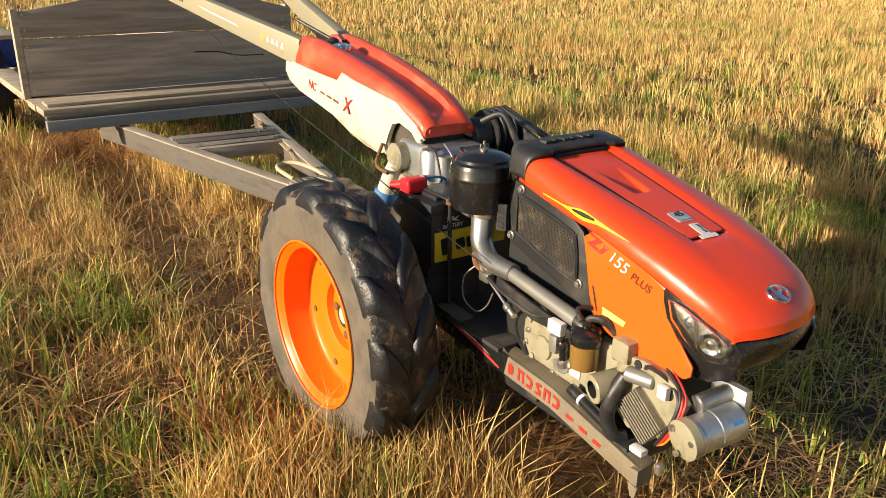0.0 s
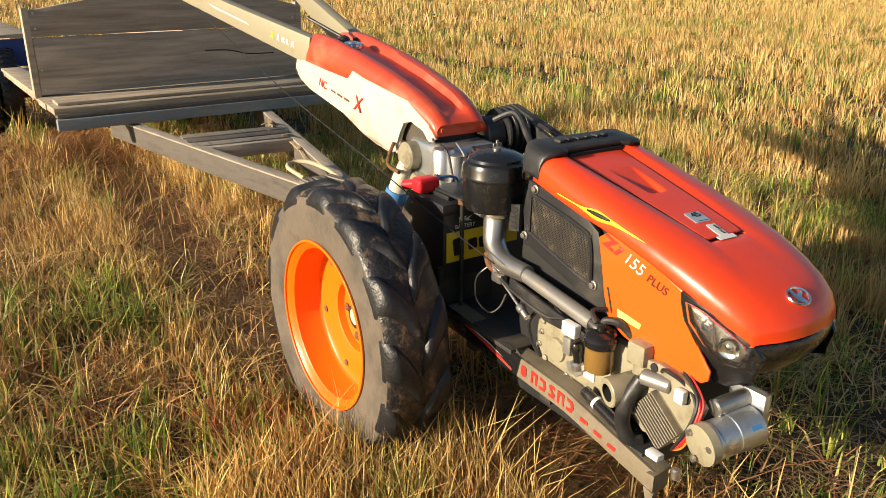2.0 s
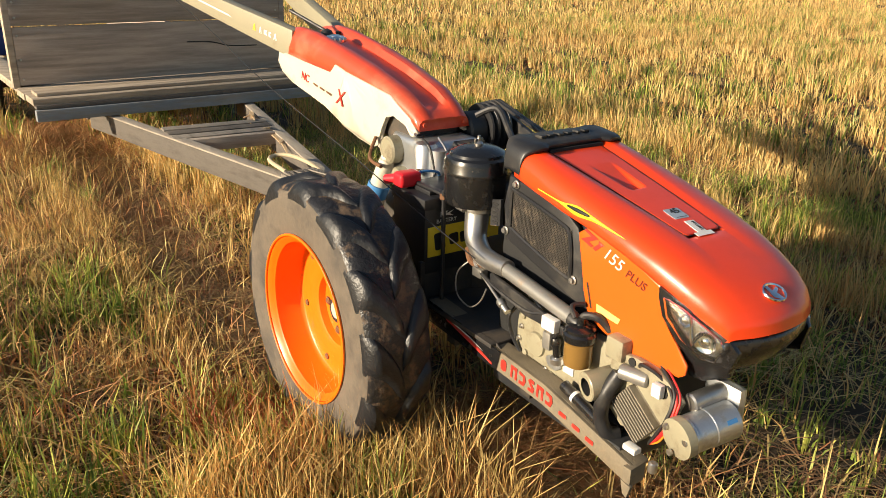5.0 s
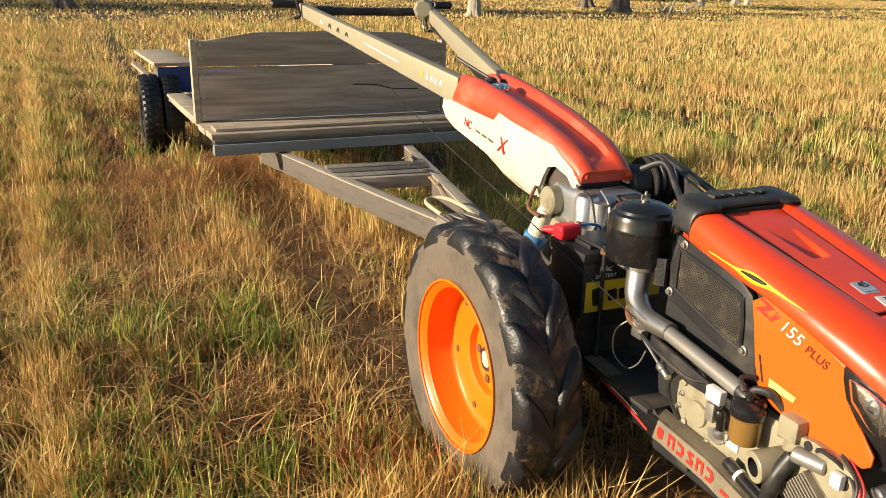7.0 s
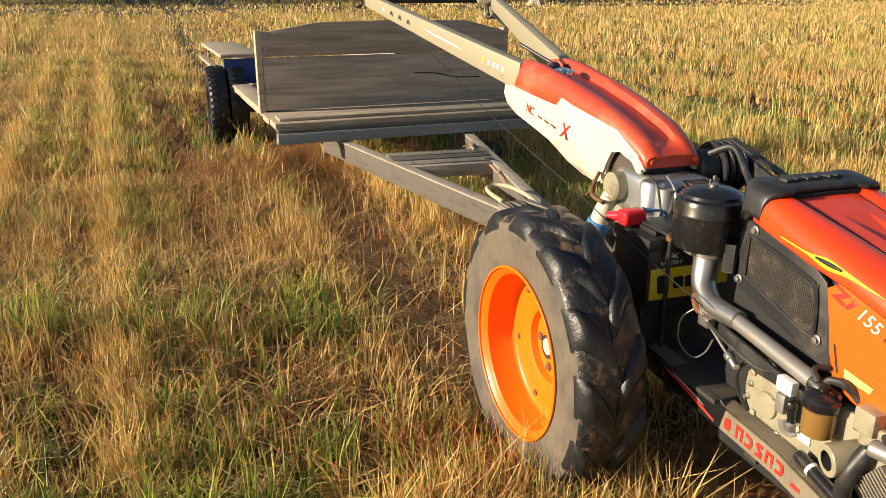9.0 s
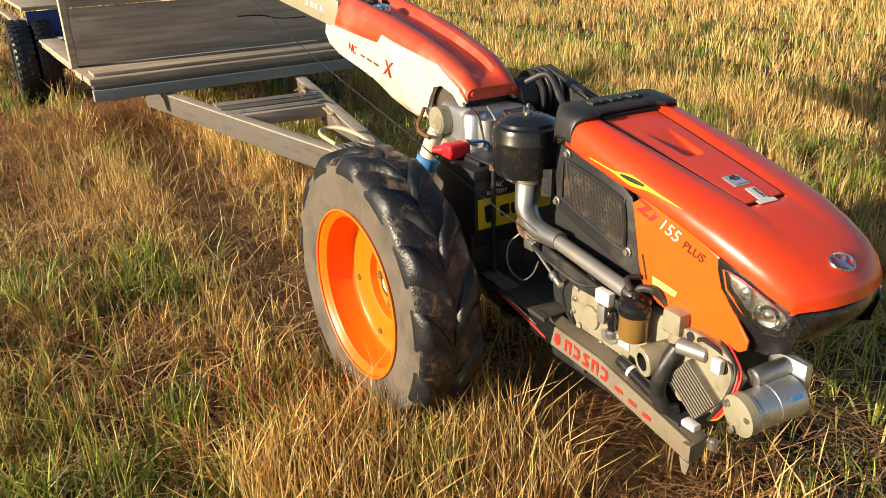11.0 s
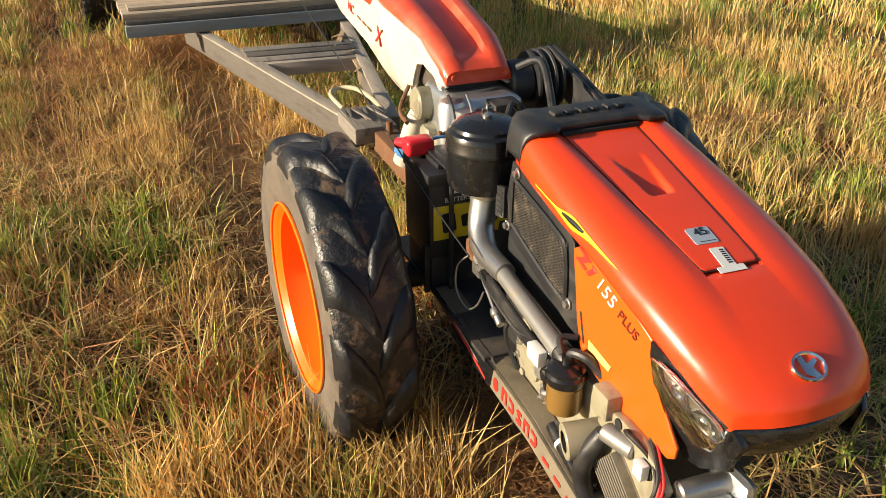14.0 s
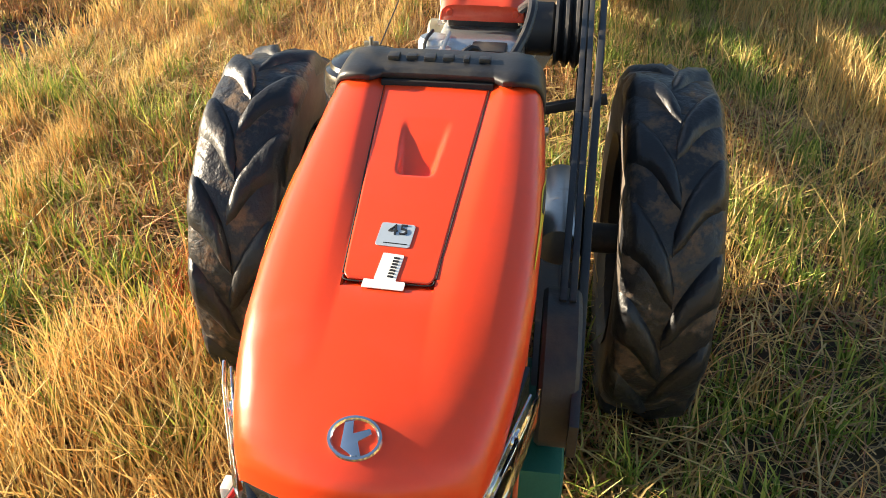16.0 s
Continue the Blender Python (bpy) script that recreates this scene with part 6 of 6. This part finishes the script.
for hx, hy, sx, sy, n in ((-0.15, -0.52, 0.19, 0.17, 9000), (-0.67, 4.001, 0.38, 0.30, 9000), (-2.699, 6.069, 0.55, 0.45, 9000), (-2.419, 7.468, 0.6, 0.5, 7000)):
    x, y = hx + rs.normal(0, sx, n), hy + rs.normal(0, sy, n)
    blades("hay_heap", x, y, rs, 0.07, 0.24, 0.0042 if hy < 0 else 0.0075, 0.3, HAY, "small heap of brown hay on the stubble", flat=0.085)
n = 9000
x, y = -0.43 + rs.normal(0, 0.10, n), rs.uniform(0.15, 5.0, n)
blades("trodden_straw", x, y, rs, 0.08, 0.28, 0.0046, 0.3, LITTER, "flattened brown straw in the wheel track", flat=0.035)
x, y = rs.uniform(-1.0, -0.25, 3200), rs.uniform(-0.75, -0.15, 3200)
blades("wheel_side_grass", x, y, rs, 0.10, 0.27, 0.0050, 0.40, STRAW, "taller straw standing against the wheel")
x, y = rs.uniform(-0.85, -0.50, 1500), rs.uniform(-0.55, 0.25, 1500)
blades("wheel_side_weeds", x, y, rs, 0.06, 0.17, 0.0075, 0.6, WEED, "red-brown weeds growing against the wheel")
# broken green and red-leaved plants on the near left side, and flattened pale straw
x, y = tufts(rs, 3200, 7, 0.022, -2.3, -0.55, -1.5, 2.4, 8.3, 0.35)
blades("red_weeds", x, y, rs, 0.03, 0.10, 0.010, 0.9, WEED, "red-leaved low plants between stubble")
x, y = tufts(rs, 800, 10, 0.02, -2.3, -0.5, -1.5, 1.5, 3.9, 0.55)
blades("green_grass", x, y, rs, 0.07, 0.20, 0.0065, 0.45, BLADE, "fresh green grass blades in tufts")
x, y = scatter(rs, 26000, -2.3, 1.5, -1.5, 3.6, 11.0, 0.45, False)
blades("flattened_straw", x, y, rs, 0.08, 0.26, 0.0050, 0.3, STRAW, "pale straw pressed flat over the stubble", flat=0.10)
x, y = scatter(rs, 30000, -4.0, 0.4, 0.2, 6.0, 12.0, 0.5, False)
blades("brown_hay", x, y, rs, 0.06, 0.20, 0.0055, 1.3, HAY, "loose brown hay among the stubble")
# swaths of cut straw left by the harvest
for sx, sy, ln, wid, n in ((-2.6, 5.0, 9.0, 0.55, 15000), (-4.6, 7.0, 12.0, 0.7, 15000), (-1.5, 9.0, 14.0, 0.6, 12000)):
    f = rs.uniform(0, 1, n)
    x, y = sx - 0.10 * ln * f + rs.normal(0, wid, n), sy - 2.0 + ln * f
    blades("straw_swath", x, y, rs, 0.07, 0.17, 0.012, 1.1, STRAW, "pale swath of cut straw lying in the field")
# ring beyond: beside and behind
for area, k in (((3.0, 8.5, -1.5, 3.6), 1.0), ((-7, -2.3, -1.5, 3.6), 0.9), ((-6, 18, 3.6, 9.5), 5.4), ((-7, -0.9, 3.6, 11), 1.3)):
    x, y = tufts(rs, int(7000 * k), 8, 0.028, *area, 0.4, 0.26)
    blades("stubble_straw", x, y, rs, 0.06, 0.19, 0.0095, 0.32, STRAW, "upright golden dry stubble straw", clump=swell(x, y))
    x, y = tufts(rs, int(2900 * k), 7, 0.03, *area, 2.2, 0.40)
    blades("green_grass", x, y, rs, 0.06, 0.18, 0.0115, 0.42, BLADE, "fresh green grass blades in tufts", clump=swell(x, y))
    x, y = scatter(rs, int(16000 * k), *area, 1.1, 0.1)
    blades("low_weeds", x, y, rs, 0.015, 0.065, 0.015, 1.2, WEED, "low red-brown weeds between stubble")
    x, y = scatter(rs, int(9000 * k), *area, 3.0, -0.4, False)
    blades("fallen_straw", x, y, rs, 0.08, 0.24, 0.006, 0.3, LITTER, "fallen straw lying on the soil", flat=0.06)
# behind the camera
BACK = (-7, 8.5, -8, -1.45)
x, y = tufts(rs, 24000, 5, 0.04, *BACK, 0.4, -0.1)
blades("stubble_straw", x, y, rs, 0.05, 0.17, 0.012, 0.4, STRAW, "upright golden dry stubble straw", clump=swell(x, y))
x, y = tufts(rs, 7000, 5, 0.04, *BACK, 2.2, 0.33)
blades("green_grass", x, y, rs, 0.05, 0.16, 0.013, 0.45, BLADE, "fresh green grass blades in tufts")
x, y = scatter(rs, 60000, *BACK, 3.0, -0.4, False)
blades("fallen_straw", x, y, rs, 0.08, 0.24, 0.008, 0.3, LITTER, "fallen straw lying on the soil", flat=0.05)
# the field goes on beside and behind
for area in ((-26, -7, -14, 9.5), (8.5, 30, -14, 3.6), (-26, 30, -26, -8)):
    x, y = tufts(rs, 16000, 5, 0.10, *area, 0.4, -0.2)
    blades("stubble_straw", x, y, rs, 0.06, 0.17, 0.022, 0.5, STRAW, "upright golden dry stubble straw")
    x, y = tufts(rs, 5000, 5, 0.10, *area, 2.2, 0.3)
    blades("green_grass", x, y, rs, 0.06, 0.17, 0.024, 0.5, BLADE, "fresh green grass blades in tufts")
# middle field
MID = (-10, 42, 9.5, 24)
x, y = tufts(rs, 36000, 5, 0.06, *MID, 0.4, 0.1)
blades("stubble_straw", x, y, rs, 0.07, 0.21, 0.017, 0.35, STRAW, "upright golden dry stubble straw", clump=swell(x, y))
x, y = tufts(rs, 12000, 5, 0.06, *MID, 2.2, 0.42)
blades("green_grass", x, y, rs, 0.07, 0.20, 0.020, 0.42, BLADE, "fresh green grass blades in tufts", clump=swell(x, y))
x, y = scatter(rs, 40000, *MID, 1.1, -0.2)
blades("low_weeds", x, y, rs, 0.04, 0.10, 0.02, 0.9, WEED, "low red-brown weeds between stubble")
x, y = tufts(rs, 24000, 5, 0.09, -10, 30, 9.5, 24, 6.1, 0.0)
blades("stubble_straw", x, y, rs, 0.05, 0.13, 0.024, 0.7, STRAW, "short bleached stubble straw")
# far field
FAR = (-40, 110, 23, 90)
x, y = tufts(rs, 31000, 5, 0.22, *FAR, 0.4, -0.3)
blades("stubble_straw", x, y, rs, 0.05, 0.13, 0.035, 0.6, STRAW, "upright golden dry stubble straw")
x, y = tufts(rs, 16000, 4, 0.18, *FAR, 2.2, 0.3)
blades("green_grass", x, y, rs, 0.07, 0.18, 0.05, 0.50, BLADE, "fresh green grass blades in tufts")
x, y = tufts(rs, 30000, 5, 0.30, -40, 80, 23, 70, 6.1, -0.4)
blades("stubble_straw", x, y, rs, 0.05, 0.13, 0.060, 0.8, STRAW, "short bleached stubble straw")
